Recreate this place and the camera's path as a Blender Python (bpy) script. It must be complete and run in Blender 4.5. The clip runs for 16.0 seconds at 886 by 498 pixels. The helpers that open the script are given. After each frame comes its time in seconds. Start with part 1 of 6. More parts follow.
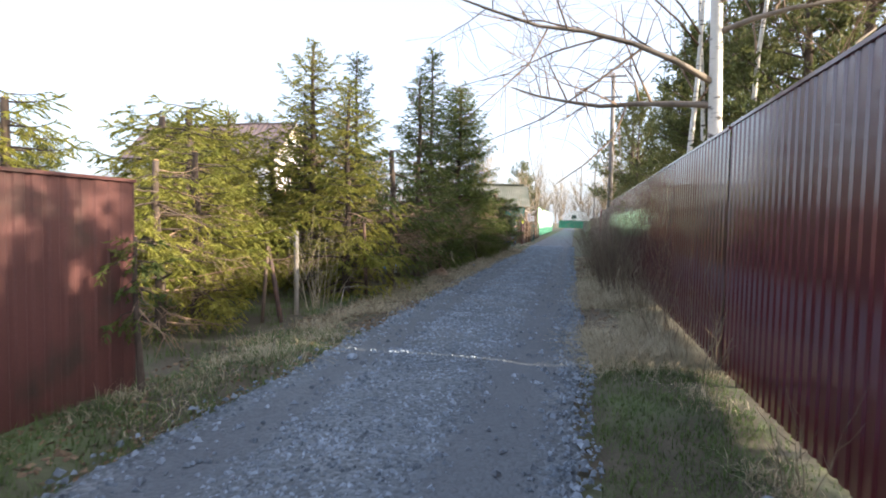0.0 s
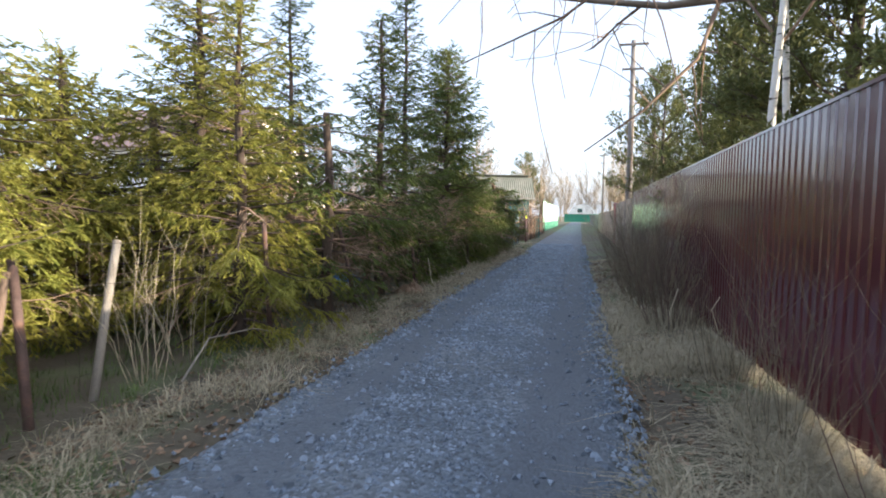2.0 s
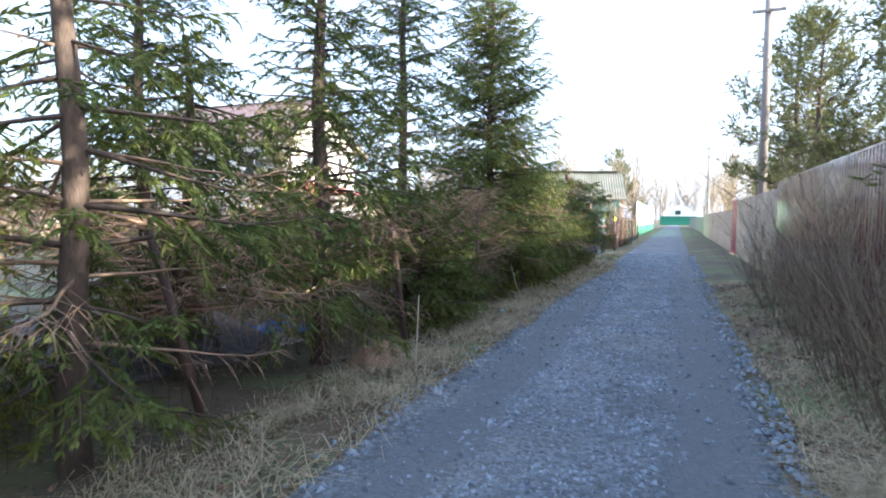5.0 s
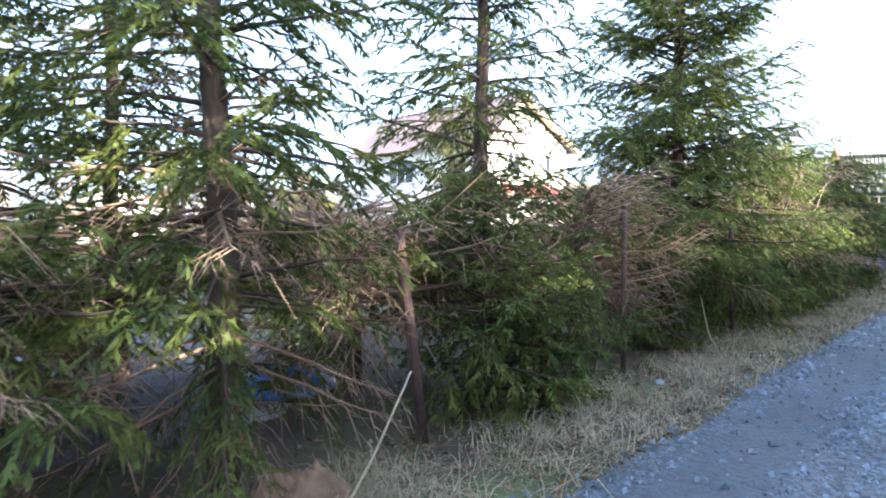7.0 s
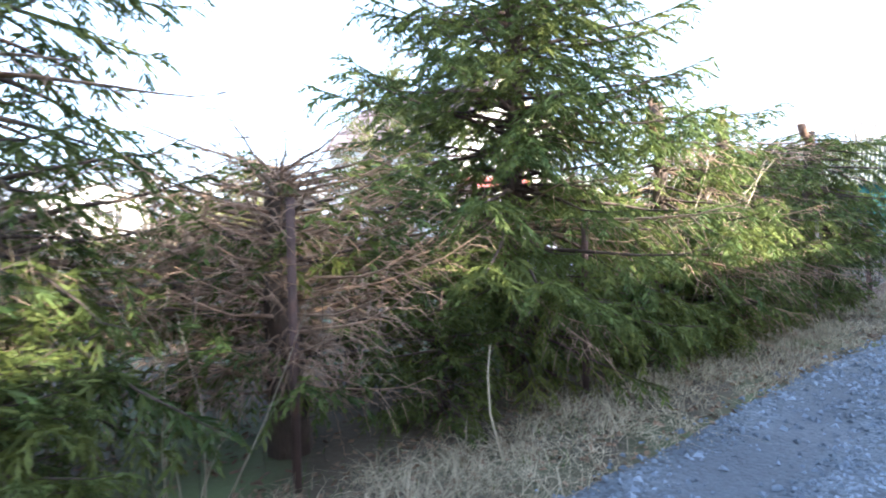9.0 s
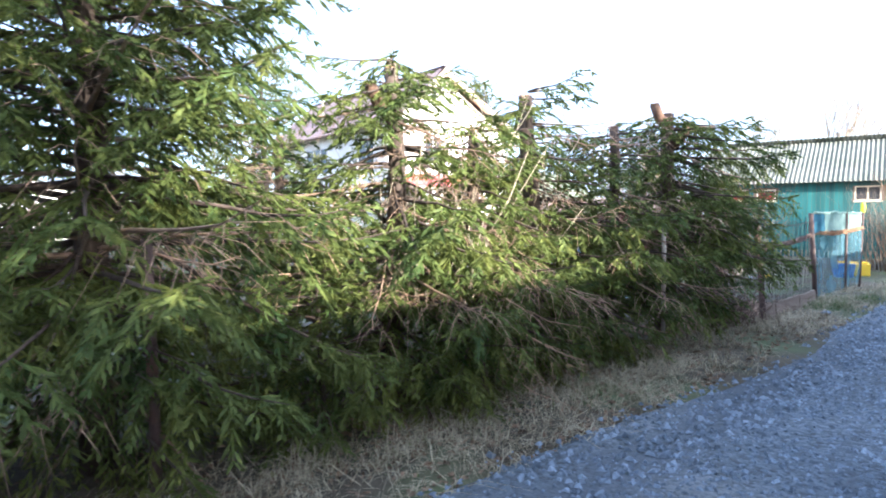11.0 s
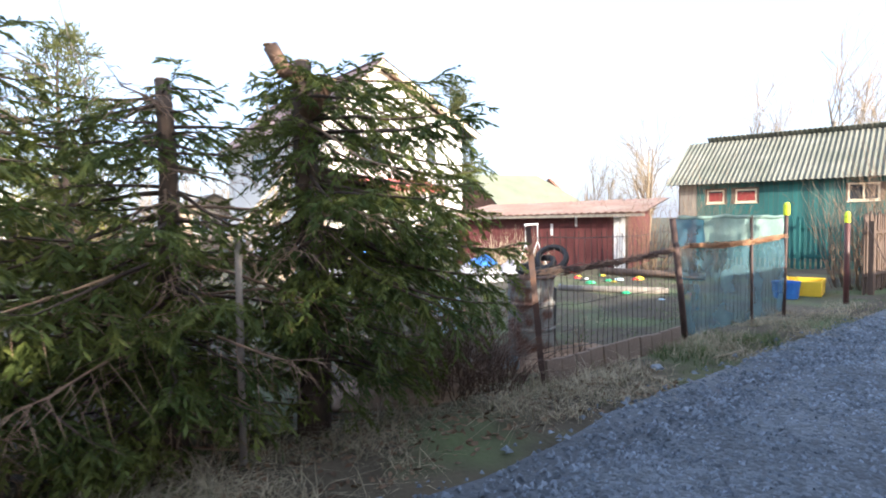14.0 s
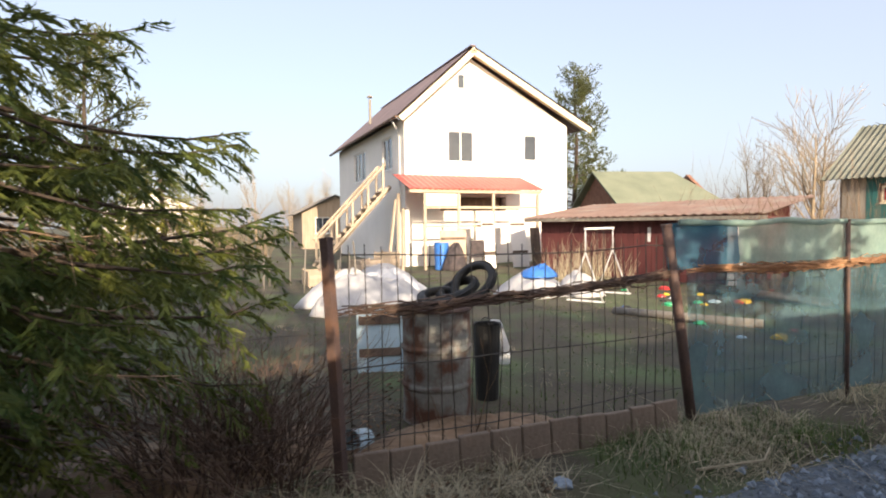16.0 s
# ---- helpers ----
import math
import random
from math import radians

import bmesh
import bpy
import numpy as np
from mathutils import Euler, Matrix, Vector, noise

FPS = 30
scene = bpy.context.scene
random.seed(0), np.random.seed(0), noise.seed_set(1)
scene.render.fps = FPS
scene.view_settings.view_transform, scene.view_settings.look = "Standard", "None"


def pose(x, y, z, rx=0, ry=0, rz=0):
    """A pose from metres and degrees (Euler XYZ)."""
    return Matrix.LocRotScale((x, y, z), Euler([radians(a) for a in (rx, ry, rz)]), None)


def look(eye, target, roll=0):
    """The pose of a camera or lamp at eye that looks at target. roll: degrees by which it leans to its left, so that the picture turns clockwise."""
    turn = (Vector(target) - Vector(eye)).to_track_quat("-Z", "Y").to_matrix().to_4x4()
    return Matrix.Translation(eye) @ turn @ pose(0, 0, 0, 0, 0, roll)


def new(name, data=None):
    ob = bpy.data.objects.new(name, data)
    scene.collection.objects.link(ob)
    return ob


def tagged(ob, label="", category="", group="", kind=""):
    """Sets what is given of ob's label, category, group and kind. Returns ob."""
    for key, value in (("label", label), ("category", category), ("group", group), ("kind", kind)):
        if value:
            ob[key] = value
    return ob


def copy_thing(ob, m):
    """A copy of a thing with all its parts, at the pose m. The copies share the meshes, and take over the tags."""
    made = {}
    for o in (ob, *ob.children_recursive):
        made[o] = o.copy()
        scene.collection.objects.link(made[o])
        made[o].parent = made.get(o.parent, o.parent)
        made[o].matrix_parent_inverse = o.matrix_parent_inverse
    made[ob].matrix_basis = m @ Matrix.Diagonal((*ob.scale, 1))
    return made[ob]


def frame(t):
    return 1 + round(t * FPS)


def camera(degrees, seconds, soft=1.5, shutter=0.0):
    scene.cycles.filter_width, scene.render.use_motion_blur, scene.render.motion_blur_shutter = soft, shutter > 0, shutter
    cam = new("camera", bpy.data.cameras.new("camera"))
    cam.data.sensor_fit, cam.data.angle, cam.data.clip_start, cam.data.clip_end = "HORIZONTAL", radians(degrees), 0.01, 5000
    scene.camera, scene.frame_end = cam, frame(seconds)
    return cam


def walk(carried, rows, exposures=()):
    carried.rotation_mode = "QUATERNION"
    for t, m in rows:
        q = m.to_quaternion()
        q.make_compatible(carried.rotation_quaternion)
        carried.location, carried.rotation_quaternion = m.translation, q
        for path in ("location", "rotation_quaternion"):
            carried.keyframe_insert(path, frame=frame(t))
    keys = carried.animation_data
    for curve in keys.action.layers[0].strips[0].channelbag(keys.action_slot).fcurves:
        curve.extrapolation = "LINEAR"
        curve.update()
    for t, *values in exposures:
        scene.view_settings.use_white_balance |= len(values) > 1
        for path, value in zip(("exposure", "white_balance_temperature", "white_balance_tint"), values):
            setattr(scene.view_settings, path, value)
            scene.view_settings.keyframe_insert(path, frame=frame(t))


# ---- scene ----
cam = camera(77.2, 16.0, soft=1.9, shutter=0.2)
PATH = [
    (0, (-0.036, -0.101, 1.316), (-0.497, 1.843, 1.214), 1.1),
    (0.5, (-0.063, 0.853, 1.322), (-0.537, 2.792, 1.212), 0.7),
    (1, (-0.083, 1.830, 1.336), (-0.559, 3.769, 1.220), 0.6),
    (1.5, (-0.248, 2.774, 1.377), (-0.717, 4.715, 1.252), 0.9),
    (2, (-0.340, 3.671, 1.376), (-0.816, 5.610, 1.252), 0.9),
    (2.5, (-0.471, 4.621, 1.361), (-0.954, 6.558, 1.235), 0.8),
    (3, (-0.543, 5.531, 1.315), (-1.023, 7.469, 1.197), 0.4),
    (3.5, (-0.605, 6.448, 1.303), (-1.089, 8.385, 1.188), 0.0),
    (4, (-0.603, 7.240, 1.300), (-1.097, 9.175, 1.185), -0.1),
    (4.5, (-0.676, 7.902, 1.337), (-1.255, 9.812, 1.217), 0.5),
    (4.7, (-0.686, 8.186, 1.343), (-1.336, 10.074, 1.226), 0.5),
    (6.8, (-0.889, 11.659, 1.339), (-2.314, 13.057, 1.230), 0.0),
    (7, (-0.917, 11.947, 1.327), (-2.379, 13.307, 1.224), -0.2),
    (7.5, (-0.992, 12.762, 1.367), (-2.539, 14.025, 1.258), -0.1),
    (8, (-0.969, 13.647, 1.305), (-2.522, 14.903, 1.200), -0.4),
    (8.5, (-0.979, 14.505, 1.320), (-2.518, 15.778, 1.214), -0.4),
    (9, (-0.858, 15.296, 1.346), (-2.380, 16.588, 1.229), -0.4),
    (9.5, (-0.743, 16.131, 1.368), (-2.258, 17.431, 1.243), -0.1),
    (10, (-0.630, 16.920, 1.379), (-2.143, 18.222, 1.252), -0.1),
    (10.2, (-0.612, 17.218, 1.370), (-2.132, 18.512, 1.240), 0.0),
    (12.5, (0.175, 19.942, 1.396), (-1.353, 21.230, 1.290), -1.2),
    (14, (0.134, 22.478, 1.380), (-1.466, 23.673, 1.280), -1.0),
    (14.5, (0.044, 23.243, 1.343), (-1.608, 24.367, 1.247), -0.8),
    (15, (-0.045, 24.000, 1.361), (-1.773, 25.004, 1.268), -0.8),
    (15.5, (-0.170, 24.708, 1.346), (-1.983, 25.547, 1.257), -0.7),
    (16, (-0.267, 25.414, 1.380), (-2.133, 26.127, 1.291), -0.6),
]
walk(cam, [(t, look(e, g, r)) for t, e, g, r in PATH], exposures=[(0, 1.45, 6050, 11), (3.5, 1.6, 5650, 10), (4.5, 1.9, 5500, 10), (7, 2.45, 5250, 9), (8, 2.6, 5250, 10), (9.5, 2.6, 5050, 10), (10, 2.5, 5000, 10), (12.5, 1.65, 5350, 12), (14, 1.5, 5600, 12), (15, 1.22, 6150, 13), (16, 0.8, 6450, 13)])

# ---- sky and sun: a low evening sun from the far side of the tall fence ----
world = bpy.data.worlds.new("evening_sky")
scene.world = world
world.use_nodes = True
wt = world.node_tree
sky = wt.nodes.new("ShaderNodeTexSky")
sky.sky_type = "NISHITA"
sky.sun_disc = False
sky.sun_elevation = radians(17)
sky.sun_rotation = radians(91)
sky.air_density = 0.8
sky.dust_density = 4.0
veil = wt.nodes.new("ShaderNodeMix")  # a thin bright veil of high cloud over the clear sky
veil.data_type = "RGBA"
veil.inputs[0].default_value = 0.36
veil.inputs[7].default_value = (5.2, 5.35, 5.6, 1)
wt.links.new(sky.outputs[0], veil.inputs[6])
wt.links.new(veil.outputs[2], wt.nodes["Background"].inputs[0])
wt.nodes["Background"].inputs[1].default_value = 0.15
sun = new("sun", bpy.data.lights.new("sun", "SUN"))
sun.data.energy = 5.0
sun.data.angle = radians(0.5)
sun.data.color = (1.0, 0.82, 0.58)
sun.matrix_world = look((10, -0.15, 3.06), (0, 0, 0))


# ---- materials ----
def material(name, a, b, scale=4.0, fine=60.0, rough=0.8, metal=0.0, bump=0.3, bump_scale=None, translucent=0.0,
             island=0.0, rand=0.0, spec=0.5, stretch=(1, 1, 1), c=None, c_scale=1.2, c_cut=(0.5, 0.7), coat=0.0, coat_rough=0.15):
    """Two colours mixed by a broad and a fine noise, a third as stains, with bump from the fine one."""
    m = bpy.data.materials.new(name)
    m.use_nodes = True
    t = m.node_tree
    N, K = t.nodes.new, t.links.new
    p = t.nodes["Principled BSDF"]
    tc = N("ShaderNodeTexCoord")
    mp = N("ShaderNodeMapping")
    mp.inputs["Scale"].default_value = stretch
    K(tc.outputs["Object"], mp.inputs[0])
    n1, n2 = N("ShaderNodeTexNoise"), N("ShaderNodeTexNoise")
    n1.inputs["Scale"].default_value, n1.inputs["Detail"].default_value = scale, 4
    n2.inputs["Scale"].default_value, n2.inputs["Detail"].default_value = fine, 3
    K(mp.outputs[0], n1.inputs[0])
    K(mp.outputs[0], n2.inputs[0])
    add = N("ShaderNodeMath")
    add.operation = "MULTIPLY_ADD"
    K(n2.outputs[0], add.inputs[0])
    add.inputs[1].default_value = 0.45
    K(n1.outputs[0], add.inputs[2])
    ramp = N("ShaderNodeMapRange")
    ramp.inputs[1].default_value, ramp.inputs[2].default_value = 0.5, 0.95
    K(add.outputs[0], ramp.inputs[0])
    mix = N("ShaderNodeMix")
    mix.data_type = "RGBA"
    K(ramp.outputs[0], mix.inputs[0])
    mix.inputs[6].default_value, mix.inputs[7].default_value = (*a, 1), (*b, 1)
    out = mix.outputs[2]
    if c:
        n3 = N("ShaderNodeTexNoise")
        n3.inputs["Scale"].default_value, n3.inputs["Detail"].default_value = c_scale, 6
        K(mp.outputs[0], n3.inputs[0])
        r3 = N("ShaderNodeMapRange")
        r3.inputs[1].default_value, r3.inputs[2].default_value = c_cut
        K(n3.outputs[0], r3.inputs[0])
        mx = N("ShaderNodeMix")
        mx.data_type = "RGBA"
        K(r3.outputs[0], mx.inputs[0])
        K(out, mx.inputs[6])
        mx.inputs[7].default_value = (*c, 1)
        out = mx.outputs[2]
    for amount, node, socket in ((island, "ShaderNodeNewGeometry", "Random Per Island"), (rand, "ShaderNodeObjectInfo", "Random")):
        if amount:
            g = N(node)
            mr = N("ShaderNodeMapRange")
            mr.inputs[3].default_value, mr.inputs[4].default_value = 1 - amount, 1 + amount
            K(g.outputs[socket], mr.inputs[0])
            hv = N("ShaderNodeHueSaturation")
            K(mr.outputs[0], hv.inputs["Value"])
            K(out, hv.inputs["Color"])
            out = hv.outputs[0]
    K(out, p.inputs["Base Color"])
    p.inputs["Roughness"].default_value, p.inputs["Metallic"].default_value = rough, metal
    p.inputs["Specular IOR Level"].default_value = spec
    p.inputs["Coat Weight"].default_value = coat
    p.inputs["Coat IOR"].default_value = 1.9
    p.inputs["Coat Roughness"].default_value = coat_rough
    if bump:
        bp = N("ShaderNodeBump")
        bp.inputs["Strength"].default_value, bp.inputs["Distance"].default_value = bump, 0.01
        n4 = n2
        if bump_scale:
            n4 = N("ShaderNodeTexNoise")
            n4.inputs["Scale"].default_value, n4.inputs["Detail"].default_value = bump_scale, 4
            K(mp.outputs[0], n4.inputs[0])
        K(n4.outputs[0], bp.inputs["Height"])
        K(bp.outputs[0], p.inputs["Normal"])
    if translucent:
        tr, ms = N("ShaderNodeBsdfTranslucent"), N("ShaderNodeMixShader")
        ms.inputs[0].default_value = translucent
        K(out, tr.inputs[0])
        K(p.outputs[0], ms.inputs[1])
        K(tr.outputs[0], ms.inputs[2])
        K(ms.outputs[0], t.nodes["Material Output"].inputs[0])
    return m


NEEDLE = material("spruce_needles", (0.054, 0.092, 0.028), (0.165, 0.180, 0.042), 2.2, 14, 0.55, bump=0, spec=0.18, translucent=0.25, island=0.3, rand=0.12)
# spruce needles where the low sun falls, its yellow painted into the colour
NEEDLE_SUNLIT = material("sunlit_spruce_needles", (0.145, 0.168, 0.03), (0.33, 0.30, 0.065), 2.0, 12, 0.55, bump=0, spec=0.18, translucent=0.3, island=0.3, rand=0.1)
NEEDLE_P = material("pine_needles", (0.085, 0.11, 0.045), (0.20, 0.20, 0.07), 1.2, 8, 0.55, bump=0, spec=0.18, translucent=0.35, island=0.25, rand=0.12)
DEAD = material("dead_spruce_twigs", (0.22, 0.14, 0.09), (0.40, 0.28, 0.19), 3, 30, 0.9, bump=0, island=0.3)
BARK = material("spruce_bark", (0.05, 0.036, 0.028), (0.125, 0.092, 0.072), 5, 40, 0.95, bump=1.0, stretch=(1, 1, 0.4))
REDBARK = material("peeled_orange_bark", (0.13, 0.075, 0.05), (0.25, 0.155, 0.10), 6, 40, 0.9, bump=0.8)
CUTWOOD = material("cut_wood", (0.45, 0.26, 0.12), (0.6, 0.4, 0.22), 6, 60, 0.8, bump=0.3)
BIRCHBARK = material("birch_bark", (0.62, 0.58, 0.52), (0.74, 0.70, 0.64), 2, 20, 0.75, bump=0.4, c=(0.10, 0.085, 0.075), c_scale=9.0, c_cut=(0.58, 0.66), stretch=(0.6, 0.6, 1.6))
BIRCHLIMB = material("greyish_birch_limbs", (0.15, 0.12, 0.095), (0.28, 0.23, 0.185), 2, 20, 0.8, bump=0.2)
TWIG = material("bare_twigs", (0.12, 0.075, 0.05), (0.24, 0.17, 0.11), 2, 20, 0.85, bump=0, island=0.25)
PALETWIG = material("pale_bare_stems", (0.34, 0.29, 0.20), (0.50, 0.43, 0.31), 2, 20, 0.8, bump=0, island=0.2)
BUSHTWIG = material("olive_brown_stems", (0.16, 0.13, 0.085), (0.30, 0.25, 0.16), 2, 20, 0.85, bump=0, island=0.3)
REDTWIG = material("raspberry_canes", (0.09, 0.058, 0.047), (0.19, 0.125, 0.092), 2, 20, 0.8, bump=0, island=0.3)
FARTWIG = material("distant_birch_twigs", (0.25, 0.19, 0.125), (0.38, 0.30, 0.20), 0.5, 5, 0.9, bump=0, island=0.25)
STRAW = material("dry_grass", (0.288, 0.249, 0.162), (0.464, 0.407, 0.288), 2, 15, 0.8, bump=0, translucent=0.15, island=0.35)
GRASS = material("green_grass", (0.050, 0.090, 0.022), (0.120, 0.170, 0.045), 2, 15, 0.7, bump=0, translucent=0.2, island=0.35)
LITTER = material("fallen_leaves", (0.10, 0.065, 0.04), (0.24, 0.16, 0.10), 2, 15, 0.85, bump=0, island=0.4)
STONE = material("crushed_granite", (0.112, 0.143, 0.182), (0.25, 0.298, 0.365), 3, 50, 0.7, bump=0.4, island=0.45)
ROADM = material("packed_gravel", (0.074, 0.090, 0.110), (0.152, 0.180, 0.212), 0.9, 55, 0.9, bump=1.0, bump_scale=45, c=(0.14, 0.147, 0.15), c_scale=0.45, c_cut=(0.5, 0.75))
SOIL = material("soil_and_turf", (0.05, 0.043, 0.030), (0.105, 0.088, 0.058), 1.3, 30, 0.95, bump=1.0, bump_scale=25, c=(0.105, 0.14, 0.058), c_scale=0.7, c_cut=(0.48, 0.68))
BURGUNDY = material("burgundy_painted_steel", (0.062, 0.007, 0.014), (0.086, 0.010, 0.018), 1.5, 90, 0.38, bump=0.02, spec=0.3, coat=0.9, coat_rough=0.10, rand=0.08)
OLDBURGUNDY = material("faded_burgundy_steel", (0.080, 0.030, 0.027), (0.135, 0.052, 0.045), 1.5, 60, 0.5, bump=0.15, rand=0.12, c=(0.055, 0.034, 0.026), c_scale=2.5)
CHERRY = material("cherry_red_steel", (0.30, 0.02, 0.05), (0.36, 0.03, 0.07), 1.5, 60, 0.35, bump=0.05)
BEIGEM = material("beige_weathered_boards", (0.34, 0.27, 0.20), (0.48, 0.39, 0.30), 2, 40, 0.85, bump=0.4, stretch=(4, 4, 0.5), rand=0.12)
RUSTPOST = material("rusty_brown_pipe", (0.065, 0.04, 0.036), (0.13, 0.082, 0.068), 5, 60, 0.75, bump=0.4, c=(0.17, 0.085, 0.05), c_scale=5, c_cut=(0.52, 0.68))
WEATHERED = material("grey_weathered_wood", (0.16, 0.14, 0.12), (0.30, 0.27, 0.23), 3, 40, 0.9, bump=0.6, stretch=(3, 3, 0.4), rand=0.12)
BROWNWOOD = material("dark_brown_boards", (0.09, 0.06, 0.045), (0.17, 0.12, 0.09), 3, 40, 0.85, bump=0.5, stretch=(3, 3, 0.4), rand=0.15)
NEWWOOD = material("pine_timber", (0.38, 0.30, 0.22), (0.52, 0.43, 0.33), 2, 30, 0.75, bump=0.3, stretch=(1, 1, 0.3), rand=0.1)
WIRE = material("dark_wire", (0.05, 0.045, 0.04), (0.10, 0.085, 0.07), 8, 60, 0.6, metal=0.4, bump=0)
WHITEWALL = material("white_plaster", (0.74, 0.72, 0.68), (0.82, 0.80, 0.77), 0.8, 25, 0.85, bump=0.2)
SIDEWALL = WHITEWALL
ROOFTILE = material("brown_metal_tile", (0.15, 0.105, 0.10), (0.23, 0.165, 0.155), 1, 20, 0.45, bump=0.2)
CREAM = material("cream_painted_trim", (0.66, 0.58, 0.42), (0.74, 0.66, 0.50), 1, 20, 0.7, bump=0.1)
REDROOF = material("red_profiled_roof", (0.42, 0.07, 0.06), (0.52, 0.11, 0.09), 1, 20, 0.45, bump=0.1)
GLASS = material("window_glass", (0.03, 0.035, 0.045), (0.05, 0.06, 0.07), 1, 5, 0.05, bump=0, spec=0.9)
WHITEPVC = material("white_plastic", (0.74, 0.75, 0.76), (0.82, 0.82, 0.82), 2, 20, 0.45, bump=0.05)
TEAL = material("teal_painted_boards", (0.012, 0.085, 0.085), (0.03, 0.14, 0.135), 1.5, 30, 0.7, bump=0.3, stretch=(3, 3, 0.4), rand=0.2)
SLATE = material("mossy_corrugated_slate", (0.14, 0.145, 0.12), (0.22, 0.225, 0.185), 1.2, 30, 0.9, bump=0.4, c=(0.13, 0.14, 0.11), c_scale=0.8, c_cut=(0.42, 0.65), rand=0.1)
SHEDWALL = material("oxblood_shed_boards", (0.085, 0.022, 0.022), (0.13, 0.036, 0.034), 1.5, 40, 0.75, bump=0.3, stretch=(3, 3, 0.4), rand=0.12)
RUSTROOF = material("rusty_sheet_roof", (0.19, 0.115, 0.09), (0.28, 0.19, 0.155), 1.5, 30, 0.8, bump=0.4, c=(0.25, 0.22, 0.19), c_scale=1.0)
GREENROOF = material("green_felt_roof", (0.15, 0.17, 0.12), (0.22, 0.24, 0.17), 1, 20, 0.9, bump=0.3)
BRICK = material("brown_brick_gable", (0.22, 0.10, 0.06), (0.34, 0.17, 0.11), 4, 30, 0.9, bump=0.5)
MINT = material("mint_green_steel", (0.40, 0.72, 0.50), (0.48, 0.80, 0.58), 1, 20, 0.45, bump=0.05, rand=0.06)
GREENSTEEL = material("dark_green_steel", (0.02, 0.17, 0.10), (0.035, 0.23, 0.14), 1, 20, 0.45, bump=0.05, rand=0.08)
YELLOW = material("fluorescent_yellow_plastic", (0.72, 0.85, 0.02), (0.80, 0.92, 0.04), 3, 20, 0.4, bump=0.05)
YELLOWTUB = material("yellow_plastic", (0.75, 0.50, 0.03), (0.85, 0.60, 0.05), 3, 20, 0.4, bump=0.05)
BLUE = material("blue_plastic_sheet", (0.03, 0.12, 0.45), (0.06, 0.22, 0.62), 3, 20, 0.4, bump=0.5, bump_scale=12)
LIGHTBLUE = material("light_blue_plastic", (0.35, 0.50, 0.60), (0.50, 0.65, 0.74), 3, 20, 0.45, bump=0.1)
WHITEBAG = material("white_plastic_sheet", (0.62, 0.62, 0.64), (0.78, 0.77, 0.76), 3, 20, 0.45, bump=0.8, bump_scale=9)
GREYSHEET = material("grey_dirty_polythene", (0.36, 0.36, 0.38), (0.52, 0.51, 0.51), 3, 20, 0.5, bump=0.9, bump_scale=9)
RUBBER = material("black_rubber", (0.015, 0.015, 0.016), (0.03, 0.03, 0.03), 5, 60, 0.6, bump=0.3)
BARRELM = material("rusted_painted_drum", (0.17, 0.18, 0.17), (0.28, 0.28, 0.26), 4, 40, 0.85, bump=0.6, c=(0.12, 0.06, 0.04), c_scale=6, c_cut=(0.42, 0.58))
REDPLASTIC = material("red_plastic", (0.50, 0.03, 0.03), (0.60, 0.05, 0.05), 3, 20, 0.4, bump=0)
CURTAIN = material("dull_red_curtain", (0.20, 0.03, 0.03), (0.28, 0.05, 0.045), 5, 40, 0.95, bump=0.2)
GREENPLASTIC = material("green_plastic", (0.03, 0.35, 0.15), (0.05, 0.45, 0.2), 3, 20, 0.4, bump=0)
DARKCLOTH = material("dark_cloth", (0.04, 0.035, 0.04), (0.10, 0.08, 0.08), 6, 40, 0.95, bump=0.5)
CONCRETE = material("grey_concrete_board", (0.22, 0.19, 0.17), (0.34, 0.30, 0.26), 3, 40, 0.9, bump=0.5, c=(0.12, 0.11, 0.07), c_scale=2.5)
EDGING = material("stained_edging_boards", (0.15, 0.115, 0.09), (0.27, 0.21, 0.165), 3, 40, 0.9, bump=0.5, c=(0.07, 0.07, 0.04), c_scale=2.5)
POLEM = material("tarred_pole_wood", (0.17, 0.15, 0.14), (0.30, 0.27, 0.25), 3, 40, 0.9, bump=0.5, stretch=(3, 3, 0.3))


def pebbled(m, scale, amount):
    """Single stones in a packed surface: cells of their own tone, with relief."""
    t = m.node_tree
    N, K = t.nodes.new, t.links.new
    p = t.nodes["Principled BSDF"]
    src = p.inputs["Base Color"].links[0].from_socket
    tc, vo, mr, hv = N("ShaderNodeTexCoord"), N("ShaderNodeTexVoronoi"), N("ShaderNodeMapRange"), N("ShaderNodeHueSaturation")
    vo.inputs["Scale"].default_value = scale
    K(tc.outputs["Object"], vo.inputs["Vector"])
    sep = N("ShaderNodeSeparateColor")
    K(vo.outputs["Color"], sep.inputs[0])
    mr.inputs[3].default_value, mr.inputs[4].default_value = 1 - amount, 1 + amount
    K(sep.outputs[0], mr.inputs[0])
    K(mr.outputs[0], hv.inputs["Value"])
    K(src, hv.inputs["Color"])
    K(hv.outputs[0], p.inputs["Base Color"])
    bp = N("ShaderNodeBump")
    bp.inputs["Strength"].default_value, bp.inputs["Distance"].default_value = 0.8, 0.012
    bp.invert = True
    K(vo.outputs["Distance"], bp.inputs["Height"])
    K(p.inputs["Normal"].links[0].from_socket, bp.inputs["Normal"])
    K(bp.outputs[0], p.inputs["Normal"])


pebbled(ROADM, 38, 0.4)


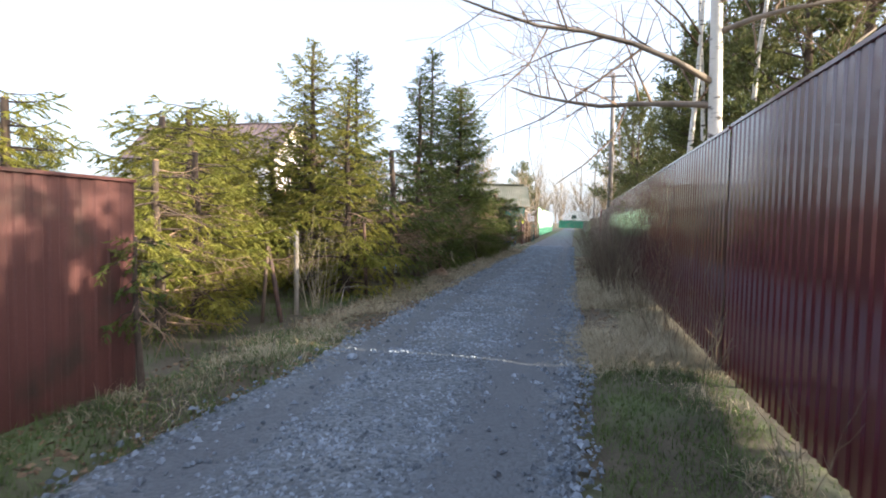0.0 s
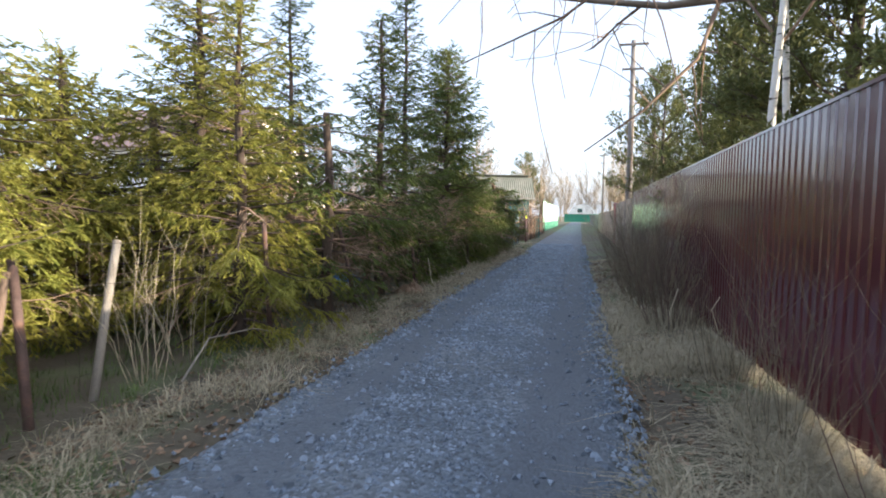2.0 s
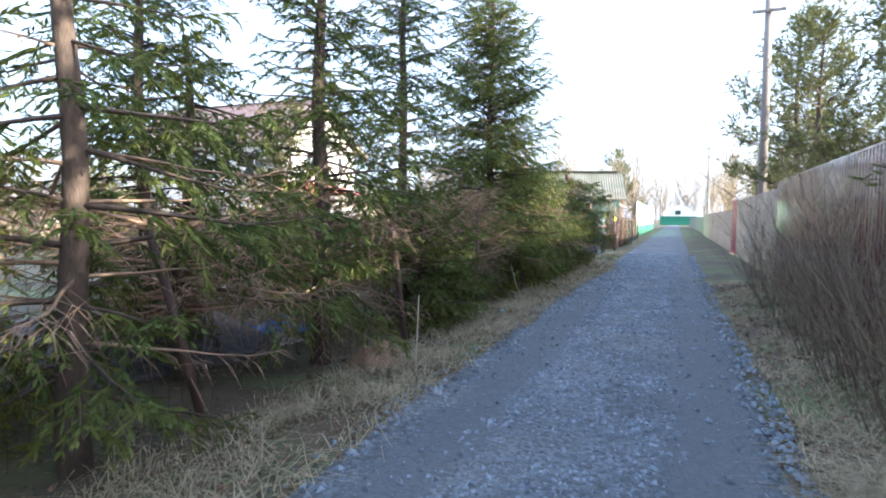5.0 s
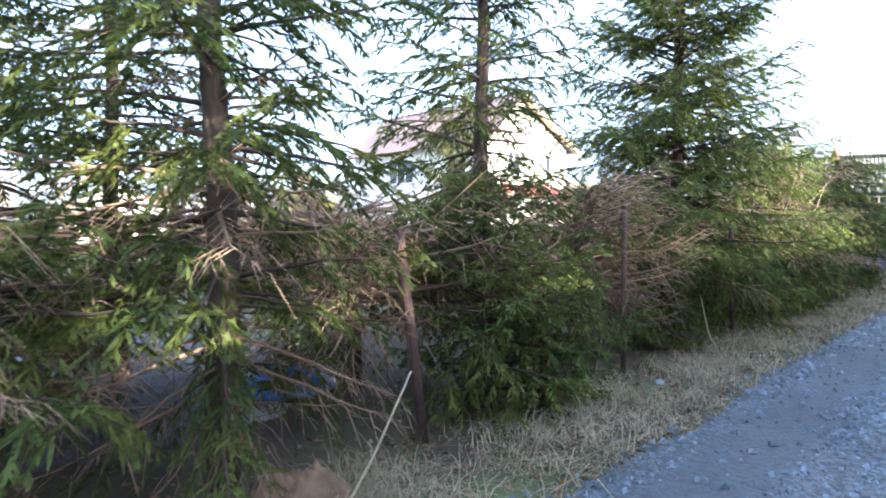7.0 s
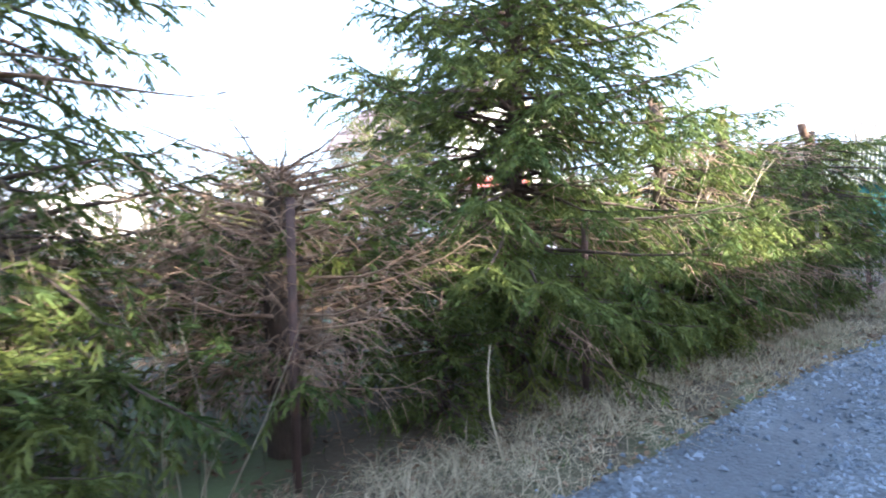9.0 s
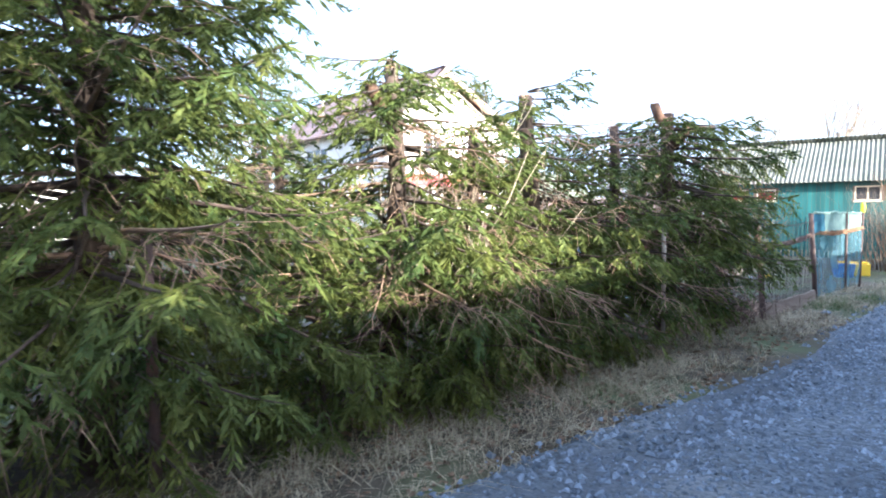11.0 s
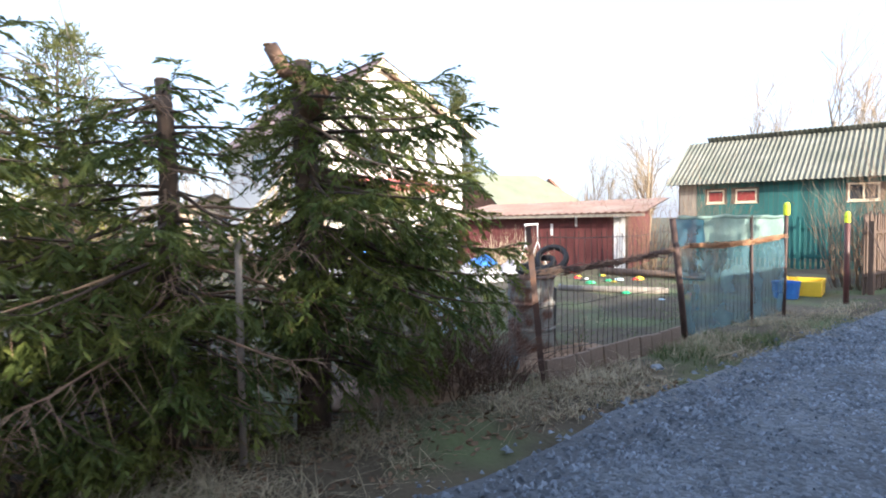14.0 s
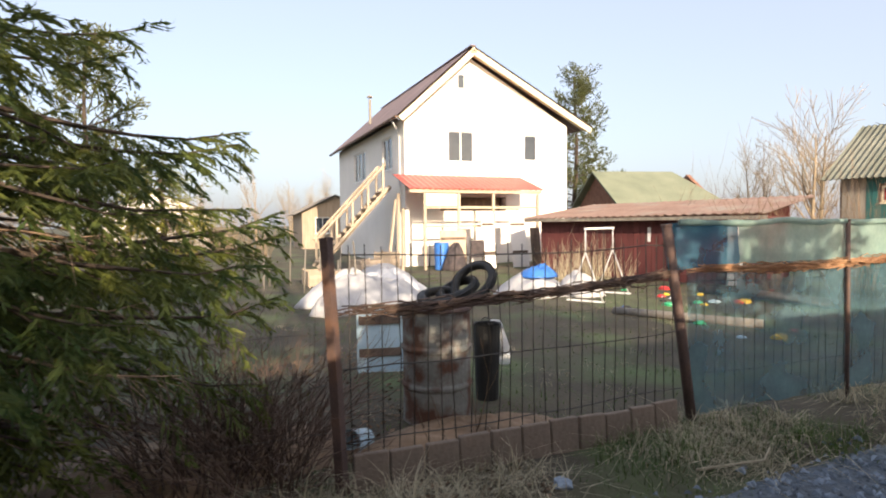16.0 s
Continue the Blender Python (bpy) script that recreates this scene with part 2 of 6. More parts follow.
def wheel_tracks(m, tracks, fines):
    """Two ribbons of packed fines where wheels run, with a wavering edge."""
    t = m.node_tree
    N, K = t.nodes.new, t.links.new
    p = t.nodes["Principled BSDF"]
    tc, sp, nz = N("ShaderNodeTexCoord"), N("ShaderNodeSeparateXYZ"), N("ShaderNodeTexNoise")
    nz.inputs["Scale"].default_value = 1.6
    K(tc.outputs["Object"], nz.inputs[0])
    K(tc.outputs["Object"], sp.inputs[0])
    for x, half, amount in tracks:
        sub_, ab, ad, mr, mx = N("ShaderNodeMath"), N("ShaderNodeMath"), N("ShaderNodeMath"), N("ShaderNodeMapRange"), N("ShaderNodeMix")
        sub_.operation, sub_.inputs[1].default_value = "SUBTRACT", x
        ab.operation = "ABSOLUTE"
        ad.operation, ad.inputs[1].default_value = "MULTIPLY_ADD", 0.35
        K(sp.outputs[0], sub_.inputs[0])
        K(sub_.outputs[0], ab.inputs[0])
        K(nz.outputs[0], ad.inputs[0])
        K(ab.outputs[0], ad.inputs[2])
        mr.interpolation_type = "SMOOTHSTEP"
        mr.inputs[1].default_value, mr.inputs[2].default_value = half + 0.08, half + 0.30
        mr.inputs[3].default_value, mr.inputs[4].default_value = amount, 0.0
        K(ad.outputs[0], mr.inputs[0])
        mx.data_type = "RGBA"
        K(mr.outputs[0], mx.inputs[0])
        K(p.inputs["Base Color"].links[0].from_socket, mx.inputs[6])
        mx.inputs[7].default_value = (*fines, 1)
        K(mx.outputs[2], p.inputs["Base Color"])


wheel_tracks(ROADM, ((-0.45, 0.28, 0.8), (-1.98, 0.2, 0.7)), (0.104, 0.119, 0.140))


def netting(name, a, b, see):
    """Woven shade fabric: the weave lets part of the light through."""
    m = material(name, a, b, 2.5, 30, 0.8, bump=0.3, translucent=0.3)
    t = m.node_tree
    out = t.nodes["Material Output"]
    src = out.inputs[0].links[0].from_socket
    clear, ms, nz = t.nodes.new("ShaderNodeBsdfTransparent"), t.nodes.new("ShaderNodeMixShader"), t.nodes.new("ShaderNodeTexNoise")
    tc, mr = t.nodes.new("ShaderNodeTexCoord"), t.nodes.new("ShaderNodeMapRange")
    t.links.new(tc.outputs["Object"], nz.inputs[0])
    nz.inputs["Scale"].default_value = 2.2
    mr.inputs[1].default_value, mr.inputs[2].default_value = 0.35, 0.65
    mr.inputs[3].default_value, mr.inputs[4].default_value = see - 0.15, see + 0.15
    t.links.new(nz.outputs[0], mr.inputs[0])
    t.links.new(mr.outputs[0], ms.inputs[0])
    t.links.new(src, ms.inputs[1])
    t.links.new(clear.outputs[0], ms.inputs[2])
    t.links.new(ms.outputs[0], out.inputs[0])
    return m


NET = netting("blue_green_netting", (0.06, 0.14, 0.17), (0.12, 0.23, 0.27), 0.40)
NETPALE = netting("pale_green_netting", (0.22, 0.34, 0.30), (0.34, 0.46, 0.40), 0.22)
NETDARK = netting("deep_blue_netting", (0.02, 0.10, 0.17), (0.04, 0.15, 0.22), 0.15)


# ---- mesh helpers ----
def mesh_object(name, verts, faces, mat, parent=None, label="", smooth=False):
    me = bpy.data.meshes.new(name)
    me.from_pydata([tuple(v) for v in verts], [], [tuple(f) for f in faces])
    me.materials.append(mat)
    if smooth:
        me.shade_smooth()
    ob = new(name, me)
    if parent:
        ob.parent = parent
    if label:
        ob["label"] = label
    return ob


def tri_soup(name, tris, mat, parent=None, label=""):
    """One mesh from an (n, 3, 3) array of loose triangles."""
    n = len(tris)
    me = bpy.data.meshes.new(name)
    me.vertices.add(n * 3)
    me.vertices.foreach_set("co", np.asarray(tris, np.float32).ravel())
    me.loops.add(n * 3)
    me.loops.foreach_set("vertex_index", np.arange(n * 3, dtype=np.int32))
    me.polygons.add(n)
    me.polygons.foreach_set("loop_start", np.arange(0, n * 3, 3, dtype=np.int32))
    me.update(calc_edges=True)
    me.materials.append(mat)
    ob = new(name, me)
    if parent:
        ob.parent = parent
    if label:
        ob["label"] = label
    return ob


def part(name, bm, mat, parent, label=""):
    me = bpy.data.meshes.new(name)
    bm.normal_update()
    bm.to_mesh(me)
    bm.free()
    me.materials.append(mat)
    ob = new(name, me)
    ob.parent = parent
    if label:
        ob["label"] = label
    return ob


def thing(name, place, label, category, group="", kind=""):
    ob = new(name)
    ob.matrix_world = place if isinstance(place, Matrix) else Matrix.Translation(place)
    return tagged(ob, label, category, group, kind)


def again(ob, place):
    """The same part once more, elsewhere, on the same mesh."""
    o = ob.copy()
    scene.collection.objects.link(o)
    o.matrix_basis = place
    return o


def box_bm(x0, x1, y0, y1, z0, z1, bev=0.0, bm=None):
    bm = bm or bmesh.new()
    r = bmesh.ops.create_cube(bm, size=1, matrix=Matrix.LocRotScale(((x0 + x1) / 2, (y0 + y1) / 2, (z0 + z1) / 2), None, (x1 - x0, y1 - y0, z1 - z0)))
    if bev:
        edges = list({e for v in r["verts"] for e in v.link_edges})
        bmesh.ops.bevel(bm, geom=edges, offset=bev, segments=1, affect="EDGES", profile=0.5)
    return bm


def tube(pts, radii, sides=6, cap=True):
    """Vertices and faces of a tapered tube along points."""
    vs, fs = [], []
    pts = [Vector(p) for p in pts]
    for i, p in enumerate(pts):
        d = (pts[min(i + 1, len(pts) - 1)] - pts[max(i - 1, 0)]).normalized()
        a = d.orthogonal().normalized() if abs(d.z) < 0.9 else Vector((1, 0, 0)).cross(d).normalized()
        if abs(d.z) < 0.9:
            a = d.cross(Vector((0, 0, 1))).normalized()
        b = d.cross(a)
        for k in range(sides):
            t = 2 * math.pi * k / sides
            vs.append(p + (a * math.cos(t) + b * math.sin(t)) * radii[i])
        if i:
            o = (i - 1) * sides
            for k in range(sides):
                q = (k + 1) % sides
                fs.append((o + k, o + q, o + sides + q, o + sides + k))
    if cap:
        fs.append(tuple(range(sides))[::-1])
        fs.append(tuple(len(vs) - sides + k for k in range(sides)))
    return vs, fs


def tubes(name, lines, mat, parent=None, sides=5, label="", smooth=True):
    """Many tapered tubes in one mesh; lines of (points, radii)."""
    V, F = [], []
    for pts, radii in lines:
        v, f = tube(pts, radii, sides)
        o = len(V)
        V += v
        F += [tuple(i + o for i in q) for q in f]
    return mesh_object(name, V, F, mat, parent, label, smooth)


def lathe(profile, seg=20, bm=None, at=(0, 0, 0)):
    """A body of revolution from (radius, height) pairs."""
    bm = bm or bmesh.new()
    rings = []
    for r, z in profile:
        rings.append([bm.verts.new((at[0] + r * math.cos(2 * math.pi * k / seg), at[1] + r * math.sin(2 * math.pi * k / seg), at[2] + z)) for k in range(seg)])
    for a, b in zip(rings, rings[1:]):
        for k in range(seg):
            bm.faces.new((a[k], a[(k + 1) % seg], b[(k + 1) % seg], b[k]))
    bm.faces.new(rings[0][::-1])
    bm.faces.new(rings[-1])
    return bm


def unit(a):
    return a / np.maximum(np.linalg.norm(a, axis=-1, keepdims=True), 1e-9)


# ---- ground, road ----
def rise(x, y):
    """Height of the ground: a flat lane, slightly hollow verges, an uneven yard."""
    h = 0.03 * noise.noise(Vector((x * 0.9, y * 0.9, 0))) + 0.02 * noise.noise(Vector((x * 2.7, y * 2.7, 3)))
    if -2.6 < x < 0.25:
        return -0.03
    if x <= -2.6:
        return min(0.0, h) - 0.06 * min(1.0, (-2.6 - x) / 0.8) + 0.01
    return h * 0.6 + 0.02 * min(1.0, (x - 0.25) / 0.5)


def build_ground():
    xs = [-2500, -600, -200, -90, -50, -35, -27] + list(np.arange(-22, -9, 1.0)) + list(np.arange(-9, -2.7, 0.3)) + [-2.62, -2.58, -1.2, 0.22, 0.28]
    xs += list(np.arange(0.5, 3.1, 0.25)) + [4, 6, 9, 14, 25, 60, 200, 600, 2500]
    ys = [-2500, -600, -150, -50, -20, -10] + list(np.arange(-6, 46, 0.3)) + list(np.arange(46, 100, 4.0)) + [120, 160, 250, 600, 2500]
    V = [(x, y, rise(x, y) if -25 < x < 14 and -10 < y < 100 else -0.05) for y in ys for x in xs]
    w = len(xs)
    F = [(j * w + i, j * w + i + 1, (j + 1) * w + i + 1, (j + 1) * w + i) for j in range(len(ys) - 1) for i in range(w - 1)]
    g = mesh_object("ground", V, F, SOIL, smooth=True)
    tagged(g, "turf and bare soil with moss and old leaves", "ground", kind="structure")


def edge_l(y):
    return -2.52 + 0.10 * noise.noise(Vector((y * 0.6, 0, 7))) + (0.30 * math.exp(-((y - 24.3) / 2.2) ** 2)) + 0.04 * noise.noise(Vector((y * 3, 0, 9)))


def edge_r(y):
    return 0.13 - 0.012 * min(max(y, 0), 20) + 0.08 * noise.noise(Vector((y * 0.7, 5, 7))) + 0.04 * noise.noise(Vector((y * 3, 5, 9)))


def build_road():
    ys = list(np.arange(-12, 46, 0.2)) + list(np.arange(46, 150, 3.0))
    V, F, n = [], [], 15
    for y in ys:
        a, b = edge_l(y), edge_r(y)
        for k in range(n):
            s = k / (n - 1)
            x = a + (b - a) * s
            z = 0.0 + 0.012 * math.sin(math.pi * s) - 0.02 * math.exp(-((x + 0.42) / 0.2) ** 2) - 0.015 * math.exp(-((x + 1.95) / 0.2) ** 2)
            z += 0.01 * noise.noise(Vector((x * 2, y * 2, 1)))
            V.append((x, y, z if 0 < k < n - 1 else -0.05))
    for j in range(len(ys) - 1):
        F += [(j * n + i, j * n + i + 1, (j + 1) * n + i + 1, (j + 1) * n + i) for i in range(n - 1)]
    tagged(mesh_object("road", V, F, ROADM, smooth=True), "grey gravel lane with two worn wheel tracks", "road", kind="structure")


def build_gravel():
    """Loose crushed stones on the lane, thin in the wheel tracks."""
    rng = np.random.default_rng(4)
    n = 105000
    y = 0.5 + 31 * rng.random(n) ** 1.1
    s = rng.random(n)
    a = np.array([edge_l(v) for v in y])
    b = np.array([edge_r(v) for v in y])
    x = a - 0.05 + (b - a + 0.1) * s
    keep = rng.random(n) > 0.97 * np.exp(-((x + 0.45) / 0.36) ** 4) + 0.95 * np.exp(-((x + 1.98) / 0.28) ** 4) * np.clip((23 - y) / 4, 0.2, 1)
    keep &= rng.random(n) > np.clip((x + 0.3) * 1.2, 0, 0.7)
    keep &= rng.random(n) < np.clip((x - a) / 0.55, 0.06, 1.0)
    x, y = x[keep], y[keep]
    n = len(x)
    r = 0.0095 + 0.024 * rng.random(n) ** 2.4
    base = np.array([(0.9, 0.5, -0.2), (-0.9, 0.6, -0.2), (-0.1, -1.0, -0.2), (0.4, 0.0, 0.75), (-0.4, 0.25, 0.7)])
    ang = rng.random(n) * 6.28
    ca, sa = np.cos(ang), np.sin(ang)
    P = base[None] * (0.65 + 0.7 * rng.random((n, 5, 3))) * r[:, None, None]
    P[:, :, 2] *= 0.85
    X = P[:, :, 0] * ca[:, None] - P[:, :, 1] * sa[:, None] + x[:, None]
    Y = P[:, :, 0] * sa[:, None] + P[:, :, 1] * ca[:, None] + y[:, None]
    Z = P[:, :, 2] + 0.004
    V = np.stack([X, Y, Z], -1).reshape(-1, 3)
    f = np.array([(0, 1, 4), (0, 4, 3), (1, 2, 4), (2, 3, 4), (2, 0, 3)])
    F = (f[None] + 5 * np.arange(n)[:, None, None]).reshape(-1, 3)
    me = bpy.data.meshes.new("loose_gravel")
    me.from_pydata(V, [], F.tolist())
    me.materials.append(STONE)
    tagged(new("loose_gravel", me), "loose grey-blue crushed stones on the lane", "gravel", kind="stuff")


build_ground()
build_road()
build_gravel()


# ---- vegetation ----
def blades(rng, x, y, z, h, bend, width, seg=2):
    """Curved grass blades as an (n*(2*seg-1), 3, 3) array of triangles."""
    n = len(x)
    az = rng.random(n) * 6.28
    d = np.stack([np.cos(az), np.sin(az), np.zeros(n)], -1)
    side = np.stack([-np.sin(az), np.cos(az), np.zeros(n)], -1)
    P = np.stack([x, y, z], -1)
    pts = []
    for k in range(seg + 1):
        s = k / seg
        pts.append(P + d * (bend * s * s * h)[:, None] + np.array([0, 0, 1.0]) * (h * (s - 0.45 * bend * s * s))[:, None])
    T = []
    for k in range(seg):
        w0, w1 = width * (1 - k / seg), width * (1 - (k + 1) / seg)
        a, b = pts[k] - side * w0[:, None], pts[k] + side * w0[:, None]
        c, e = pts[k + 1] + side * w1[:, None], pts[k + 1] - side * w1[:, None]
        T.append(np.stack([a, b, c], 1))
        if k < seg - 1:
            T.append(np.stack([a, c, e], 1))
    return np.concatenate(T)


def ground_z(x, y):
    return np.array([rise(float(a), float(b)) for a, b in zip(x, y)])


def tufts(rng, n, x0, x1, y0, y1, per, spread, h, bend, width=0.0036, gather=-0.22):
    cx, cy = x0 + (x1 - x0) * rng.random(n), y0 + (y1 - y0) * rng.random(n)
    patchy = np.array([noise.noise(Vector((a * 1.3, b * 0.9, 4.0))) for a, b in zip(cx, cy)])  # tufts gather in patches
    cx, cy = cx[patchy > gather], cy[patchy > gather]
    n = len(cx)
    k = rng.integers(per // 2, per * 2, n)
    x = np.repeat(cx, k) + rng.normal(0, spread, k.sum())
    y = np.repeat(cy, k) + rng.normal(0, spread, k.sum())
    hh = np.repeat(h * (0.5 + rng.random(n)), k) * (0.4 + 0.8 * rng.random(k.sum()))
    return blades(rng, x, y, ground_z(x, y) - 0.01, hh, bend * (0.3 + 1.2 * rng.random(k.sum())), width * (0.6 + 0.8 * rng.random(k.sum())))


rng = np.random.default_rng(11)
dry = [tufts(rng, 800, -3.5, -2.5, 3, 33, 15, 0.08, 0.17, 1.3), tufts(rng, 700, -3.2, -2.4, 5, 32, 14, 0.09, 0.09, 1.6),
       tufts(rng, 620, 0.15, 1.2, 5.0, 12, 24, 0.09, 0.26, 2.0), tufts(rng, 500, 0.0, 1.1, 9, 22, 18, 0.09, 0.13, 1.6),
       tufts(rng, 60, 0.8, 1.2, 1, 6, 14, 0.05, 0.12, 1.2), tufts(rng, 420, 0.1, 1.15, 5.3, 13, 22, 0.06, 0.30, 2.4, 0.0042), tufts(rng, 500, -3.3, -2.45, 4.5, 30, 16, 0.06, 0.24, 2.2, 0.0042), tufts(rng, 160, -9, -3.4, 26, 34, 12, 0.08, 0.08, 1.2),
       tufts(rng, 120, -3.3, -2.5, -1, 5, 14, 0.08, 0.13, 1.2)]
tagged(tri_soup("dry_grass", np.concatenate(dry), STRAW), "bleached dry grass lying along both verges", "dry grass", kind="stuff")
green = [tufts(rng, 800, -3.4, -2.4, -1, 6, 14, 0.07, 0.10, 0.8, gather=-0.4), tufts(rng, 800, 0.15, 1.2, 0.5, 5.3, 14, 0.08, 0.08, 0.8, gather=-0.4),
         tufts(rng, 500, -7, -3.5, 3.5, 9.5, 14, 0.08, 0.14, 0.7, gather=-0.4), tufts(rng, 2600, -15, -3.4, 25, 36, 8, 0.13, 0.055, 0.9, 0.005, gather=-0.4),
         tufts(rng, 110, -3.4, -2.5, 27.4, 29.2, 18, 0.07, 0.14, 0.9, gather=-0.4), tufts(rng, 180, -3.3, -1.9, 26, 34, 14, 0.1, 0.06, 0.9, gather=-0.4),
         tufts(rng, 160, 0.3, 1.2, 7, 20, 14, 0.09, 0.08, 0.8, gather=-0.4), tufts(rng, 200, -3.6, -2.7, 6, 26, 10, 0.08, 0.09, 0.8, gather=-0.4)]
tagged(tri_soup("green_grass", np.concatenate(green), GRASS), "short fresh green grass in tufts", "grass", kind="stuff")


def litter(rng, n, x0, x1, y0, y1):
    x, y = x0 + (x1 - x0) * rng.random(n), y0 + (y1 - y0) * rng.random(n)
    c = np.stack([x, y, ground_z(x, y) + 0.008], -1)
    a = unit(rng.normal(0, 1, (n, 3)) * (1, 1, 0.35)) * (0.012 + 0.022 * rng.random((n, 1)))
    b = unit(rng.normal(0, 1, (n, 3)) * (1, 1, 0.35)) * (0.012 + 0.018 * rng.random((n, 1)))
    return np.concatenate([np.stack([c - a, c + b, c + a], 1), np.stack([c - a, c + a, c - b], 1)])


tagged(tri_soup("leaf_litter", np.concatenate([litter(rng, 9000, -3.6, -2.35, 2, 27), litter(rng, 5000, 0.05, 1.2, 6, 22), litter(rng, 6000, -6.5, -3.5, 9, 27)]), LITTER),
       "brown fallen leaves along the verges", "leaf litter", kind="stuff")


def needle_tris(rng, a, b, spacing, length, width):
    """Needles all round the twigs from a to b."""
    d = b - a
    L = np.linalg.norm(d, axis=1)
    k = np.maximum(1, (L / spacing).astype(int))
    i = np.repeat(np.arange(len(a)), k)
    s = rng.random(len(i))[:, None]
    p = a[i] + d[i] * s
    u = unit(d)[i]
    r = rng.normal(0, 1, (len(i), 3))
    r[:, 2] *= 0.7
    r = unit(r - u * (r * u).sum(1)[:, None])
    way = unit(u * 0.75 + r * 0.8)
    side = unit(np.cross(way, u)) * (width * (0.7 + 0.6 * rng.random((len(i), 1))))
    tip = p + way * (length * (0.6 + 0.6 * rng.random((len(i), 1))))
    return np.stack([p - side, p + side, tip], 1)


def sprays(rng, a, b, w):
    """Close-set needles seen as one body: a pair of crossed narrow diamonds along each twig."""
    u = unit(b - a)
    r = rng.normal(0, 1, a.shape)
    s1 = unit(np.cross(u, r))
    s2 = np.cross(u, s1)
    out = []
    m = (a + b) / 2
    for s in (s1,):
        q = s * (w * (0.7 + 0.6 * rng.random((len(a), 1))))
        out += [np.stack([a, m + q, b], 1), np.stack([a, b, m - q], 1)]
    return np.concatenate(out)


def fronds(rng, P, W, W2, T, pitch):
    """Side shoots in pairs along hanging branchlets, with the branchlets' own axes: starts and ends."""
    P, W, W2, T = (np.array(v) for v in (P, W, W2, T))
    n = np.maximum(2, (T / pitch).astype(int))
    i = np.repeat(np.arange(len(T)), n)
    k = np.arange(len(i)) - np.repeat(np.cumsum(n) - n, n)
    s = ((k + 0.3 + 0.5 * rng.random(len(i))) / n[i])[:, None]
    t = T[i][:, None]
    pos = P[i] + W[i] * t * 0.5 * np.minimum(s / 0.5, 1) + W2[i] * t * np.maximum(s - 0.5, 0)
    way = np.where(s < 0.5, W[i], W2[i])
    lat = unit(np.cross(way, np.array([0.0, 0, 1.0])) + rng.normal(0, 0.12, way.shape))
    A, B = [P, P + W * T[:, None] * 0.5], [P + W * T[:, None] * 0.5, P + (W * 0.5 + W2 * 0.55) * T[:, None]]
    for g in (1, -1):
        l = (0.045 + 0.30 * t * (1 - s) ** 0.8) * (0.6 + 0.7 * rng.random(t.shape))
        l = np.minimum(l, 0.14)
        d = unit(way * 0.9 + lat * g * 0.62 + np.array([0, 0, -1.0]) * (0.5 * rng.random(t.shape)))
        A.append(pos)
        B.append(pos + d * l)
    return np.concatenate(A), np.concatenate(B)


